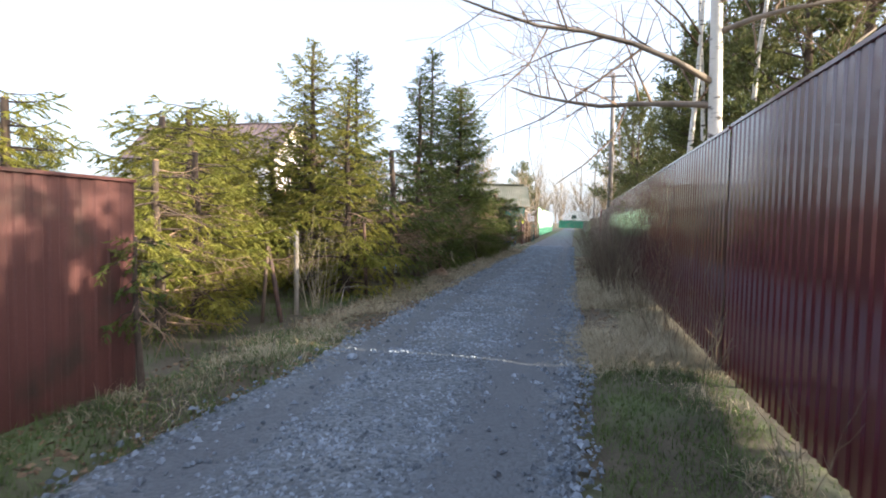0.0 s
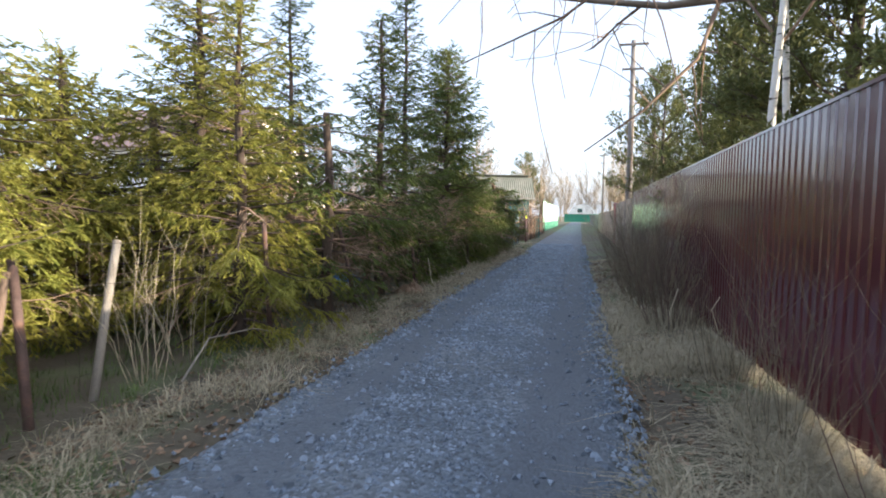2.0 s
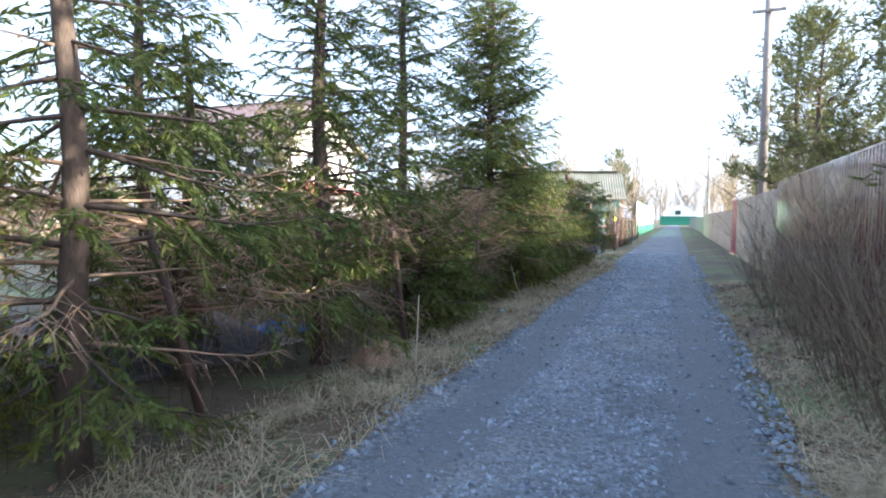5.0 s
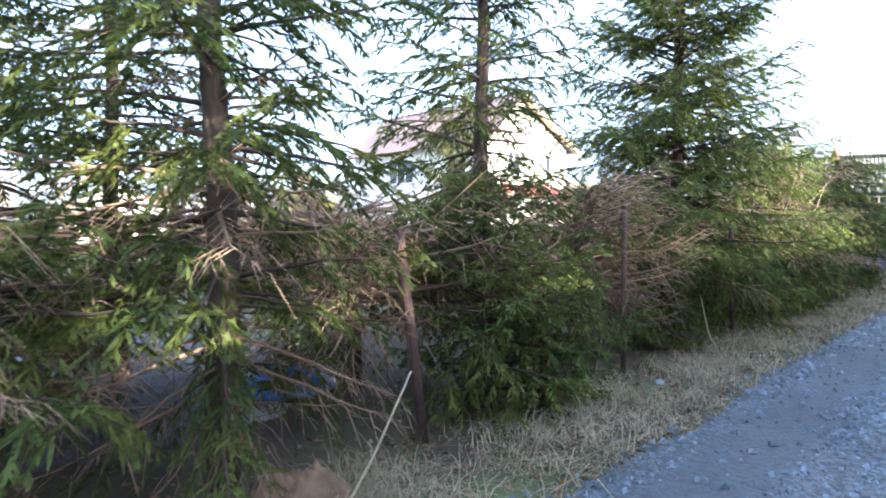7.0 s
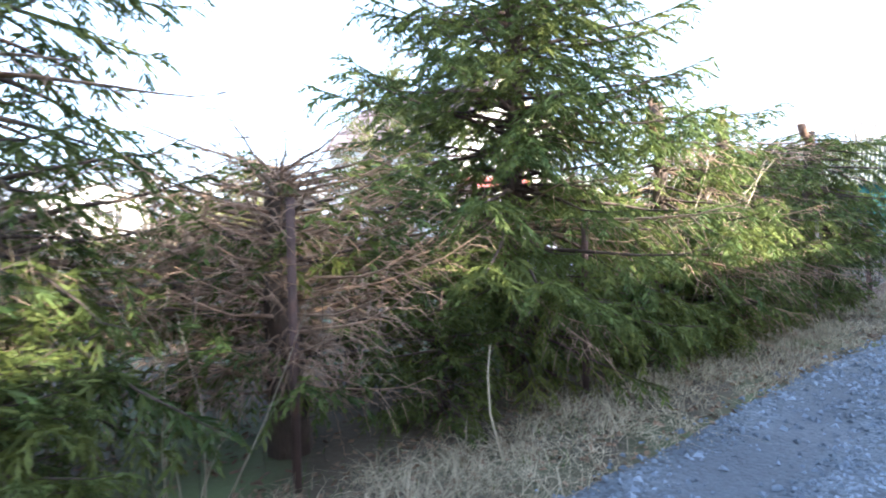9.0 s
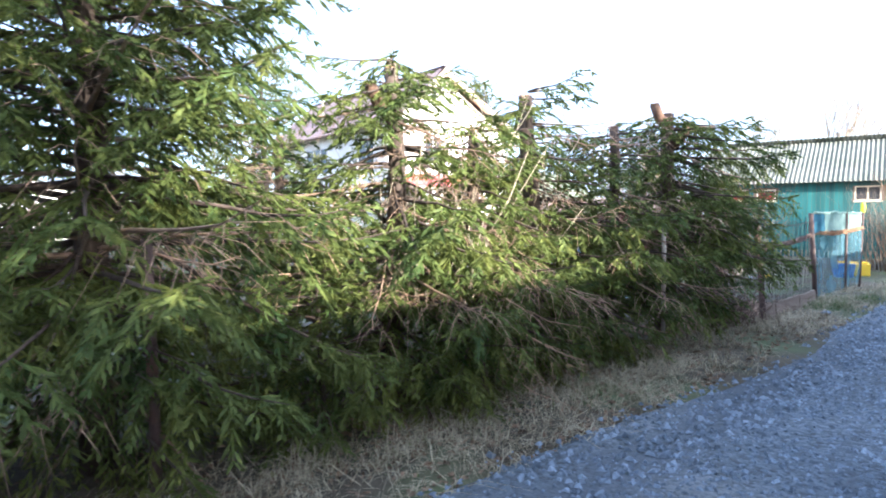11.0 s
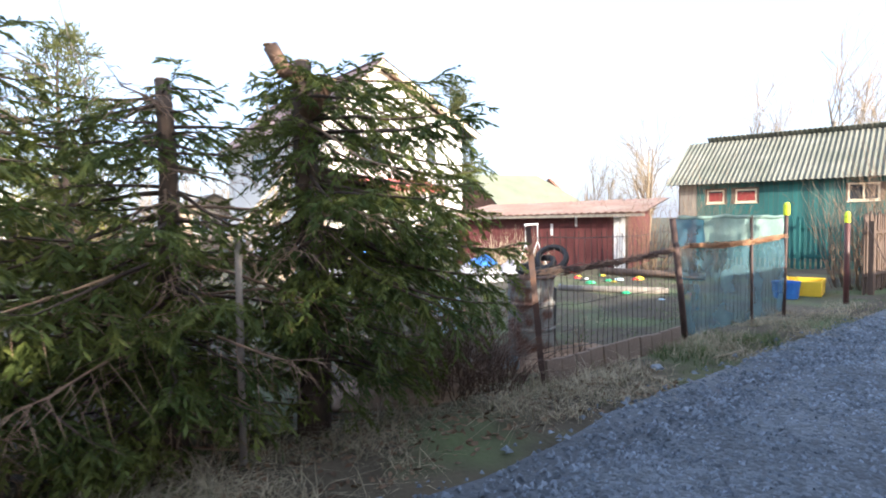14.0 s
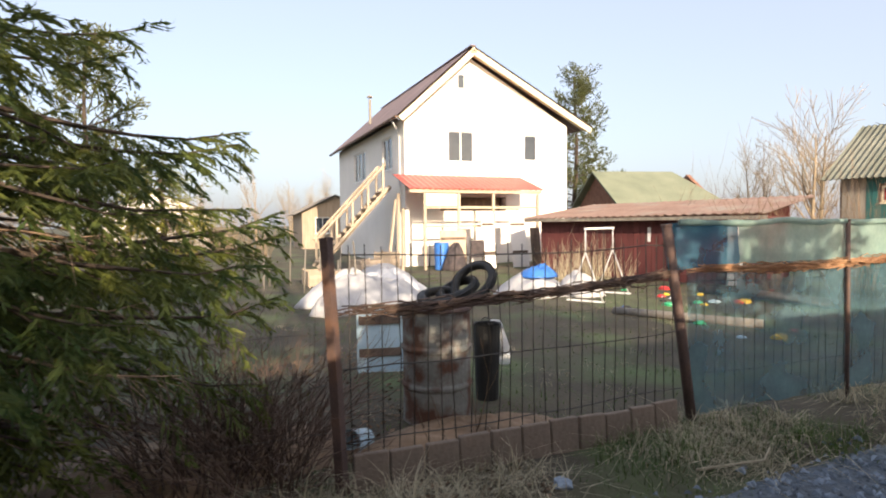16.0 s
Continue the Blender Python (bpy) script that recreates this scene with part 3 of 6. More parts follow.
def spruce_shape(seed, h, r, z0=0.15, cut=0.0, step=0.13, sparse=1.0, droop=0.35, dead_below=0.0, power=0.85, side=None, dead_p=0.16, pitch=0.05, lift=0.0):
    """Branch and twig lines of a spruce: (branch polylines, twig starts, twig ends, dead branch polylines)."""
    rng = np.random.default_rng(seed)
    lines, dead, DA, DB = [], [], [], []
    P, W, W2, T = [], [], [], []
    top = cut or h
    z = z0
    while z < top:
        rel = (z - z0) / (h - z0)
        reach = (r * (1 - rel) ** power + 0.12) * min(1.0, 0.6 + 0.4 * (z - z0) / 0.7)
        whorl = rng.random() * 6.28
        count = max(2, int(round((6.6 - 2.2 * rel) * sparse)))
        for k in range(count):
            az = whorl + (k + 0.7 * rng.random()) * 2 * math.pi / count
            L = reach * (0.5 + 0.65 * rng.random())
            if side is not None:
                L *= 0.75 + 0.45 * math.cos(az - side)
            up = lift - 0.10 + 0.70 * rel + rng.normal(0, 0.16)
            if cut and z > cut - 1.1:
                up = min(up - 0.25, 0.05) + lift * 0.6
                L *= 1 - 0.3 * (z - cut + 1.1) / 1.1 * (0.8 + 0.4 * rng.random())
            out = np.array([math.cos(az), math.sin(az), 0.0])
            pts = []
            zz = z + rng.normal(0, 0.05)
            for q in np.linspace(0, 1, 7):
                pts.append(out * (q * L) + np.array([0, 0, zz + L * (up * q - droop * q * q * (1 - rel * 0.8) + 0.20 * q ** 4)]) + rng.normal(0, 0.012, 3) * q)
            pts = np.array(pts)
            is_dead = rng.random() < (0.85 if z < dead_below else dead_p * (1.2 - rel))
            (dead if is_dead else lines).append((pts, 0.006 + 0.011 * L))
            q, sgn = (0.22 if L > 0.5 else 0.1), 1
            while q < 1.0:
                f = q * 6
                i = min(5, int(f))
                p = pts[i] + (pts[i + 1] - pts[i]) * (f - i)
                fwd = unit(pts[i + 1] - pts[i])
                lat = np.array([-fwd[1], fwd[0], 0]) * sgn
                tl = (0.11 + 0.44 * L * (1 - q) ** 0.7 * (0.35 + q)) * (0.6 + 0.7 * rng.random())
                way = unit(fwd * 0.8 + lat * (0.65 + 0.3 * rng.random()) + np.array([0, 0, -0.15 - 0.7 * rng.random() * (1 - 0.8 * rel)]))
                way2 = unit(way + np.array([0, 0, -0.8 * (1 - 0.8 * rel)]) + rng.normal(0, 0.15, 3))
                if is_dead:
                    mid = p + way * tl * 0.55
                    DA.extend((p, mid, p + way * tl * 0.3))
                    DB.extend((mid, mid + way2 * tl * 0.5, p + way * tl * 0.3 + unit(way - lat * 0.8 + rng.normal(0, 0.2, 3)) * tl * 0.4))
                else:
                    P.append(p), W.append(way), W2.append(way2), T.append(tl)
                sgn = -sgn
                q += 0.085 / L * (1.0 if not is_dead else 0.8)
            if not is_dead:
                for i in (4, 5):
                    d = unit(pts[i + 1] - pts[i])
                    P.append(pts[i]), W.append(d), W2.append(d), T.append(float(np.linalg.norm(pts[i + 1] - pts[i])) * 1.1)
        z += step * 1.25 * (0.8 + 0.4 * rng.random()) * (1.15 - 0.5 * rel)
    if not cut:
        u = np.array([0, 0, 1.0])
        P.append(u * (top - 0.35)), W.append(u), W2.append(u), T.append(0.45)
    A, B = fronds(rng, P, W, W2, T, pitch) if P else (np.zeros((1, 3)), np.full((1, 3), 0.01))
    return rng, lines, A, B, dead, np.array(DA) if DA else None, np.array(DB) if DB else None


def spruce(name, place, label, seed, h, r, needles=NEEDLE, fineness=1.0, cut=0.0, trunk_r=0.06, lean=(0, 0), stubs=0, **kw):
    tree = thing(name, place, label, "spruce tree", "spruces along the wire fence")
    rng, lines, A, B, dead, DA, DB = spruce_shape(seed, h, r, cut=cut, pitch=0.047 * fineness, **kw)
    top = cut or h
    zs = np.linspace(-0.1, top, 9)
    bend = [(lean[0] * (max(z, 0) / top) ** 1.5 + 0.02 * math.sin(z * 3 + seed), lean[1] * (max(z, 0) / top) ** 1.5 + 0.02 * math.cos(z * 2.3 + seed)) for z in zs]
    tubes("trunk", [([(bx, by, z) for z, (bx, by) in zip(zs, bend)], [trunk_r * (1.15 - 0.95 * (z / h)) + 0.006 for z in zs])], BARK, tree, 9)
    if cut:
        rr = trunk_r * (1.15 - 0.95 * cut / h) + 0.002
        part("cut_top", lathe([(rr, 0), (rr * 0.95, 0.012), (rr * 0.6, 0.014)], 9, at=(bend[-1][0], bend[-1][1], cut - 0.004)), CUTWOOD, tree, "pale sawn top of the trunk")
    for k in range(stubs):
        az, z = seed + k * 2.4, top - 0.12 - 0.23 * k
        w = trunk_r * 0.55
        d = Vector((math.cos(az), math.sin(az), 0.55))
        o = Vector((bend[-1][0], bend[-1][1], z))
        stub = tubes("limb_stub", [([o, o + d * 0.12, o + d * 0.2 + Vector((0, 0, 0.10))], [w * 1.2, w, w * 0.9])], REDBARK, tree, 8, "peeling orange-brown sawn limb")
        part("sawn_end", lathe([(w * 0.88, 0), (w * 0.8, 0.008), (w * 0.4, 0.01)], 8, at=o + d * 0.2 + Vector((0, 0, 0.10))), CUTWOOD, stub)
    tagged(tubes("branchwork", [(p, [w, w * 0.8, w * 0.65, w * 0.5, w * 0.38, w * 0.25, w * 0.12]) for p, w in lines], BARK, tree, 4), kind="stuff")
    tris = np.concatenate([needle_tris(rng, A, B, 0.026 * fineness, 0.032 * fineness ** 0.5, 0.0052 * fineness ** 0.7), sprays(rng, A, B, 0.0088 * fineness ** 0.7)])
    tagged(tri_soup("crown", tris, needles, tree), kind="stuff")
    if dead:
        tagged(tubes("deadwood", [(p, [w, w * 0.8, w * 0.65, w * 0.5, w * 0.38, w * 0.25, w * 0.12]) for p, w in dead] +
              [((a, b), (0.0028, 0.0012)) for a, b in zip(DA, DB)], DEAD, tree, 3, "bare brown dead branches"), kind="stuff")
    return tree


def grow(seed, height, r0, spread=0.5, levels=4, kids=4, up=0.35, first=0.35, wiggle=0.12, ratio=0.62, straight=0.04, rmin=0.0022):
    """A bare broadleaf skeleton: lists of (points, radii) level by level."""
    rng = random.Random(seed)
    out = [[] for _ in range(levels)]

    def limb(p, d, L, r, lev):
        n = 6 if lev < 2 else 3
        wg = straight if lev == 0 else wiggle
        pts, rad = [p.copy()], [r]
        for i in range(n):
            d = (d + Vector((rng.gauss(0, wg), rng.gauss(0, wg), rng.gauss(0, wg) + up * 0.12))).normalized()
            p = p + d * (L / n)
            pts.append(p.copy())
            rad.append(max(r * (1 - 0.75 * (i + 1) / n), rmin))
        out[lev].append((pts, rad))
        if lev + 1 < levels:
            for k in range(kids + (2 if lev == 0 else 0) + (1 if lev == 1 else 0)):
                s = (first if lev == 0 else 0.2) + (0.98 - (first if lev == 0 else 0.2)) * (k + rng.random()) / (kids + 2)
                s = min(s, 0.99)
                i = min(n - 1, int(s * n))
                q = pts[i].lerp(pts[i + 1], s * n - i)
                az = rng.random() * 6.28
                dd = (pts[i + 1] - pts[i]).normalized()
                o = dd.orthogonal().normalized()
                o = Matrix.Rotation(az, 3, dd) @ o
                limb(q, (dd * (1 - spread * 0.5) + o * spread * (0.7 + 0.6 * rng.random()) + Vector((0, 0, up * 0.3))).normalized(), L * ratio * (0.6 + 0.6 * rng.random()) * (1.1 - 0.4 * s), r * (1 - 0.7 * s) * 0.55, lev + 1)

    limb(Vector((0, 0, -0.1)), Vector((0, 0, 1)), height, r0, 0)
    return out


def bare_tree(name, place, label, seed, height, r0, trunk_mat, twig_mat, group="", limb_mat=None, **kw):
    tree = thing(name, place, label, "tree", group)
    lv = grow(seed, height, r0, **kw)
    tubes("trunk", lv[0], trunk_mat, tree, 9)
    tagged(tubes("limbwork", lv[1], limb_mat or twig_mat, tree, 5), kind="stuff")
    tagged(tubes("twigwork", [q for l in lv[2:] for q in l], twig_mat, tree, 3), kind="stuff")
    return tree


def pine(name, place, label, seed, h, r, bare=0.35, r0=0.14, group="", dense=1.0, long=0.085):
    """A trunk with whorled limbs that carry round brushes of long needles at their ends."""
    tree = thing(name, place, label, "pine tree", group)
    rng = np.random.default_rng(seed)
    zs = np.linspace(-0.1, h, 8)
    tubes("trunk", [([(0.06 * math.sin(z * 0.9 + seed), 0.06 * math.cos(z * 0.7 + seed), z) for z in zs], [r0 * (1.1 - z / h) + 0.01 for z in zs])], BARK, tree, 9)
    limbs, A, B = [], [], []
    z = h * bare
    while z < h:
        rel = (z - h * bare) / (h * (1 - bare))
        for k in range(4):
            az, L = rng.random() * 6.28, r * (1.05 - 0.75 * rel) * (0.5 + 0.6 * rng.random())
            out = np.array([math.cos(az), math.sin(az), 0])
            pts = np.array([out * (s * L) + np.array([0, 0, z + L * (0.15 + 0.5 * rel) * s + 0.18 * L * s * s]) + rng.normal(0, 0.05, 3) * s for s in np.linspace(0, 1, 5)])
            w = 0.008 + 0.014 * L
            limbs.append((pts, [w, w * 0.8, w * 0.6, w * 0.4, w * 0.2]))
            for m in range(int((10 + 22 * L) * dense)):
                s = 0.3 + 0.7 * rng.random()
                i = min(3, int(s * 4))
                p = pts[i] + (pts[i + 1] - pts[i]) * (s * 4 - i)
                d = unit(unit(pts[i + 1] - pts[i]) * 0.6 + rng.normal(0, 0.55, 3) + np.array([0, 0, 0.35]))
                l = 0.16 + 0.22 * rng.random()
                q = p + d * l
                if m % 3 == 0:
                    limbs.append(([p, q], [0.005, 0.003]))
                A.append(p + d * l * 0.35), B.append(q + d * 0.05)
                for _ in range(2):
                    d2 = unit(d + rng.normal(0, 0.6, 3))
                    A.append(q), B.append(q + d2 * 0.15)
        z += 0.34 * (0.8 + 0.4 * rng.random())
    tagged(tubes("limbwork", limbs, BARK, tree, 3), kind="stuff")
    A, B = np.array(A), np.array(B)
    tagged(tri_soup("crown", np.concatenate([needle_tris(rng, A, B, 0.07, long, 0.018), sprays(rng, A, B, 0.022)]), NEEDLE_P, tree), kind="stuff")
    return tree


def shrub(name, place, label, seed, stems, height, spread, mat, group="", r0=0.006, forks=3, lean=(0, 0), arch=0.10):
    """Many bare stems that rise from one stool and fork."""
    rng = random.Random(seed)
    lines = []
    for _ in range(stems):
        az, rr = rng.random() * 6.28, spread * math.sqrt(rng.random())
        p = Vector((rr * 0.6 * math.cos(az), rr * 0.6 * math.sin(az), -0.05))
        d = Vector((math.cos(az) * 0.35 * rr / spread + lean[0], math.sin(az) * 0.35 * rr / spread + lean[1], 1)).normalized()
        L = height * (0.45 + 0.6 * rng.random())
        pts = [p.copy()]
        for i in range(5):
            d = (d + Vector((rng.gauss(0, arch), rng.gauss(0, arch), 0.27 - 3 * arch))).normalized()
            p = p + d * L / 5
            pts.append(p.copy())
            if i and rng.random() < 0.35 * forks:
                e = (d + Vector((rng.gauss(0, 0.5), rng.gauss(0, 0.5), 0.1))).normalized()
                l = L * 0.3 * (0.5 + rng.random())
                lines.append(([p.copy(), p + e * l * 0.5, p + (e + Vector((0, 0, 0.2))) * l], [r0 * 0.5, r0 * 0.35, r0 * 0.15]))
        lines.append((pts, [r0, r0 * 0.9, r0 * 0.75, r0 * 0.6, r0 * 0.4, r0 * 0.2]))
    bush = thing(name, place, label, "shrub", group)
    tagged(tubes("stemwork", lines, mat, bush, 3), kind="stuff")
    return bush


def scaled(x, y, z, s, turn=0):
    return pose(x, y, z, 0, 0, turn) @ Matrix.Diagonal((s, s, s, 1))


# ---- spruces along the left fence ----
# the yellow needles on these first spruces carry sunlight in their colour
spruce("spruce_tree", scaled(-3.95, 9.05, -0.05, 1, 20), "sunlit spruce with a reddish trunk at the wire fence", 3, 3.7, 1.3, NEEDLE_SUNLIT, trunk_r=0.06, step=0.12)
spruce("spruce_tree", scaled(-5.0, 9.8, -0.05, 1, 70), "tall sunlit spruce with twin leading shoots", 23, 4.65, 1.6, NEEDLE_SUNLIT, trunk_r=0.075, step=0.12)
spruce("spruce_tree", scaled(-6.3, 9.0, -0.05, 1, 30), "broad sunlit spruce behind a taller one", 24, 3.3, 1.35, NEEDLE_SUNLIT, fineness=1.25, trunk_r=0.05)
spruce("spruce_tree", scaled(-5.35, 10.15, -0.05, 1, 100), "slim spruce growing close against a taller one", 4, 3.7, 0.85, NEEDLE, trunk_r=0.05)
low = spruce("low_spruce", scaled(-4.6, 5.9, -0.05, 1, 0), "low topped spruce with yellowish sunlit boughs", 5, 3.2, 1.35, NEEDLE_SUNLIT, cut=2.15, trunk_r=0.06, dead_below=0.0, droop=0.15, power=0.5)
spruce("low_spruce", scaled(-4.4, 5.0, -0.05, 1, 0), "low topped spruce with grey dead twigs among green boughs", 6, 3.0, 1.15, NEEDLE_SUNLIT, cut=1.95, trunk_r=0.05, dead_below=0.0, dead_p=0.5, droop=0.15, power=0.5)
spruce("low_spruce", scaled(-5.3, 6.6, -0.05, 1, 0), "sunlit yellowish low spruce behind the rusty posts", 7, 3.4, 1.2, NEEDLE_SUNLIT, cut=2.4, trunk_r=0.05, droop=0.2, power=0.5)
spruce("spruce_sapling", scaled(-3.25, 3.45, 0.0, 1, 0), "small spruce bough pushing past the end of a red fence", 8, 1.35, 0.42, NEEDLE, cut=1.15, trunk_r=0.02, z0=0.6, step=0.12)
spruce("topped_spruce", scaled(-3.65, 10.6, -0.05, 1, 0), "thinned spruce with a sawn-off top and bare dark boughs", 9, 4.6, 1.35, NEEDLE, cut=2.75, trunk_r=0.07, sparse=0.7, droop=0.2, power=0.45, step=0.17, z0=0.45, dead_p=0.3)
spruce("spruce_tree", scaled(-3.8, 13.05, -0.05, 1, 0), "half-bare shaded spruce over a blue sheet", 10, 4.8, 1.35, NEEDLE, sparse=1.0, trunk_r=0.08, z0=0.45, dead_below=0.9, dead_p=0.3, step=0.12)
e1 = spruce("spruce_tree", scaled(-4.1, 15.35, -0.05, 1, 40), "tall green spruce with a bare reddish upper trunk", 12, 6.1, 1.25, NEEDLE, trunk_r=0.065, power=0.7, sparse=0.9, step=0.13, z0=0.5, dead_p=0.1)
spruce("dead_spruce", scaled(-3.95, 16.68, -0.05, 1, 0), "dead topped spruce with a tangle of brown bare branches", 13, 2.6, 1.25, NEEDLE, cut=1.68, trunk_r=0.115, dead_below=3, droop=0.12, power=0.3, z0=0.35, step=0.036, lift=0.3)
spruce("spruce_tree", scaled(-4.0, 18.7, -0.05, 1, 0), "big dense dark-green spruce reaching over the verge", 14, 5.9, 1.6, NEEDLE, trunk_r=0.085, sparse=1.35, step=0.075, power=0.6, z0=0.35, lean=(0.05, 0.1))
spruce("topped_spruce", scaled(-3.75, 20.6, -0.05, 1, 0), "topped spruce with a bent sawn trunk above its boughs", 15, 3.9, 1.2, NEEDLE, cut=2.5, trunk_r=0.085, power=0.4, dead_p=0.3, step=0.085, stubs=2)
spruce("topped_spruce", scaled(-3.75, 22.1, -0.05, 1, 0), "topped spruce with a thick sawn trunk standing proud", 16, 3.8, 1.2, NEEDLE, cut=2.5, trunk_r=0.11, power=0.5, step=0.09, dead_p=0.38)
spruce("topped_spruce", scaled(-3.6, 21.3, -0.05, 1, 0), "low green topped spruce leaning over the wire fence", 18, 3.4, 1.15, NEEDLE, cut=2.1, trunk_r=0.06, power=0.4, step=0.09, dead_p=0.38)
spruce("topped_spruce", scaled(-3.55, 23.15, -0.05, 1, 0), "dark topped spruce in a close hedge row", 21, 3.6, 1.2, NEEDLE, cut=2.3, trunk_r=0.07, power=0.45, step=0.09, dead_p=0.38)
spruce("topped_spruce", scaled(-3.4, 24.0, -0.05, 1, 0), "last topped spruce with drooping boughs and sawn limbs", 17, 3.9, 1.4, NEEDLE, fineness=0.9, cut=2.5, trunk_r=0.10, power=0.3, step=0.07, z0=0.5, droop=0.34, dead_p=0.15, sparse=1.3, side=1.5, stubs=3)
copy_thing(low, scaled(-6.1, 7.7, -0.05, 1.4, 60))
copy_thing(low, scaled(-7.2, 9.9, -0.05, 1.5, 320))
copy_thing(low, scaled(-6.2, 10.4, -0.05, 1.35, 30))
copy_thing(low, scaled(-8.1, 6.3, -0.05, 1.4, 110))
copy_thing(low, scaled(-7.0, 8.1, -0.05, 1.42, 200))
bare_tree("birch_tree", scaled(2.6, 10.2, 0, 1, 150), "thin pale birch trunk before the pines", 12, 8.5, 0.055, BIRCHBARK, TWIG, "birches behind the fence", spread=0.7, levels=4, kids=3, first=0.45)
copy_thing(e1, scaled(-5.1, 12.2, -0.05, 0.84, 150))

heap_spruce = spruce("dead_spruce", scaled(-4.55, 14.35, -0.05, 1, 0), "heap of dead brown boughs on a topped spruce", 31, 2.4, 2.3, NEEDLE, cut=1.3, trunk_r=0.05, dead_below=3, droop=0.15, power=0.3, z0=0.55, step=0.045, lift=0.25)
copy_thing(heap_spruce, scaled(-4.9, 16.4, -0.05, 0.95, 100))
copy_thing(heap_spruce, scaled(-4.7, 17.6, -0.05, 0.95, 200))
copy_thing(heap_spruce, scaled(-4.6, 12.1, -0.05, 1.05, 290))
copy_thing(heap_spruce, scaled(-5.7, 14.7, -0.05, 1.15, 20))
spruce("topped_spruce", scaled(-5.3, 12.9, -0.05, 1, 0), "dark half-bare spruce behind the hedge row", 32, 5.0, 1.2, NEEDLE, cut=3.2, trunk_r=0.05, power=0.5, dead_p=0.4, fineness=1.3, sparse=0.8, z0=0.8)
spruce("topped_spruce", scaled(-4.9, 20.2, -0.05, 1, 0), "dark topped spruce behind the hedge row", 33, 3.6, 1.2, NEEDLE, cut=2.1, trunk_r=0.05, power=0.5, fineness=1.3)

sap = None
for x, y, h, turn in ((-3.6, 14.85, 1.6, 0), (-3.6, 17.6, 1.15, 80), (-3.6, 19.9, 1.3, 160), (-3.55, 22.8, 1.2, 300), (-3.45, 15.3, 1.0, 200), (-3.4, 21.7, 1.1, 30), (-3.9, 23.4, 1.2, 110), (-3.4, 20.9, 1.1, 260)):
    if sap is None:
        sap = spruce("young_spruce", scaled(x, y, -0.05, 1, turn), "young bright-green spruce low against the fence", 35, 1.6, 1.0, NEEDLE, trunk_r=0.02, z0=0.1, step=0.085, power=0.6, dead_p=0.05)
    else:
        copy_thing(sap, scaled(x, y, -0.05, h / 1.6, turn))

# bare stems among the spruces
for i, (x, y, n, h, s, m, lab) in enumerate((
        (-3.75, 7.5, 14, 1.2, 0.35, PALETWIG, "thin leafless shrub under a spruce"), (-4.0, 8.2, 10, 1.1, 0.35, PALETWIG, "thin leafless shrub under a spruce"),
        (-3.5, 15.5, 14, 1.9, 0.3, BUSHTWIG, "brownish leafless sapling among spruces"), (-3.6, 16.0, 7, 1.4, 0.3, PALETWIG, "forked pale sapling among spruces"),
        (-3.75, 20.9, 12, 1.95, 0.35, PALETWIG, "pale forked stems cut at the top"), (-4.0, 22.2, 12, 2.3, 0.45, PALETWIG, "pale forked stems cut at the top"),
        (-4.1, 21.5, 12, 2.4, 0.45, PALETWIG, "pale forked stems rising over the hedge"), (-4.3, 23.0, 6, 3.0, 0.35, TWIG, "thin leafless sapling over the hedge"),
        (-3.6, 25.25, 150, 1.0, 0.55, REDTWIG, "tangle of reddish raspberry canes"), (-3.9, 25.6, 160, 0.95, 0.55, REDTWIG, "tangle of reddish raspberry canes"),
        (-3.35, 25.6, 90, 0.75, 0.35, REDTWIG, "low reddish canes at a fence post"), (-3.45, 26.7, 6, 0.75, 0.3, TWIG, "thin bare twigs behind wire mesh"))):
    shrub("bare_shrub", (x, y, -0.05), lab, 40 + i, n, h, s, m, "bare shrubs", r0=0.012 if m is PALETWIG and h > 1.6 else 0.0055, forks=2 if m is PALETWIG else 1.3, arch=0.17 if m is REDTWIG else 0.10)

# right verge: leafless bushes against the tall fence
k = 0
for y, x, n, h, s in ((2.9, 1.05, 8, 0.6, 0.25), (4.9, 1.0, 16, 0.95, 0.35), (6.1, 0.95, 14, 1.1, 0.3), (7.4, 0.95, 22, 1.25, 0.35), (8.6, 0.95, 20, 1.1, 0.35), (10.9, 0.85, 60, 1.65, 0.55), (11.9, 0.8, 75, 1.9, 0.6), (12.9, 0.8, 75, 1.95, 0.6),
                      (13.9, 0.8, 75, 1.95, 0.6), (14.9, 0.8, 70, 1.9, 0.6), (16.0, 0.85, 70, 1.9, 0.6), (17.2, 0.85, 60, 1.8, 0.6), (18.5, 0.9, 50, 1.7, 0.6), (20.5, 0.95, 40, 1.6, 0.6), (23, 1.0, 40, 1.5, 0.6)):
    k += 1
    n = int(n * 0.95)
    shrub("roadside_bush", (x, y, 0.0), "leafless thicket of thin brown stems at the burgundy fence", 70 + k, n, h, s, BUSHTWIG if k % 3 else REDTWIG, "roadside bushes", r0=0.0042, forks=2.6)

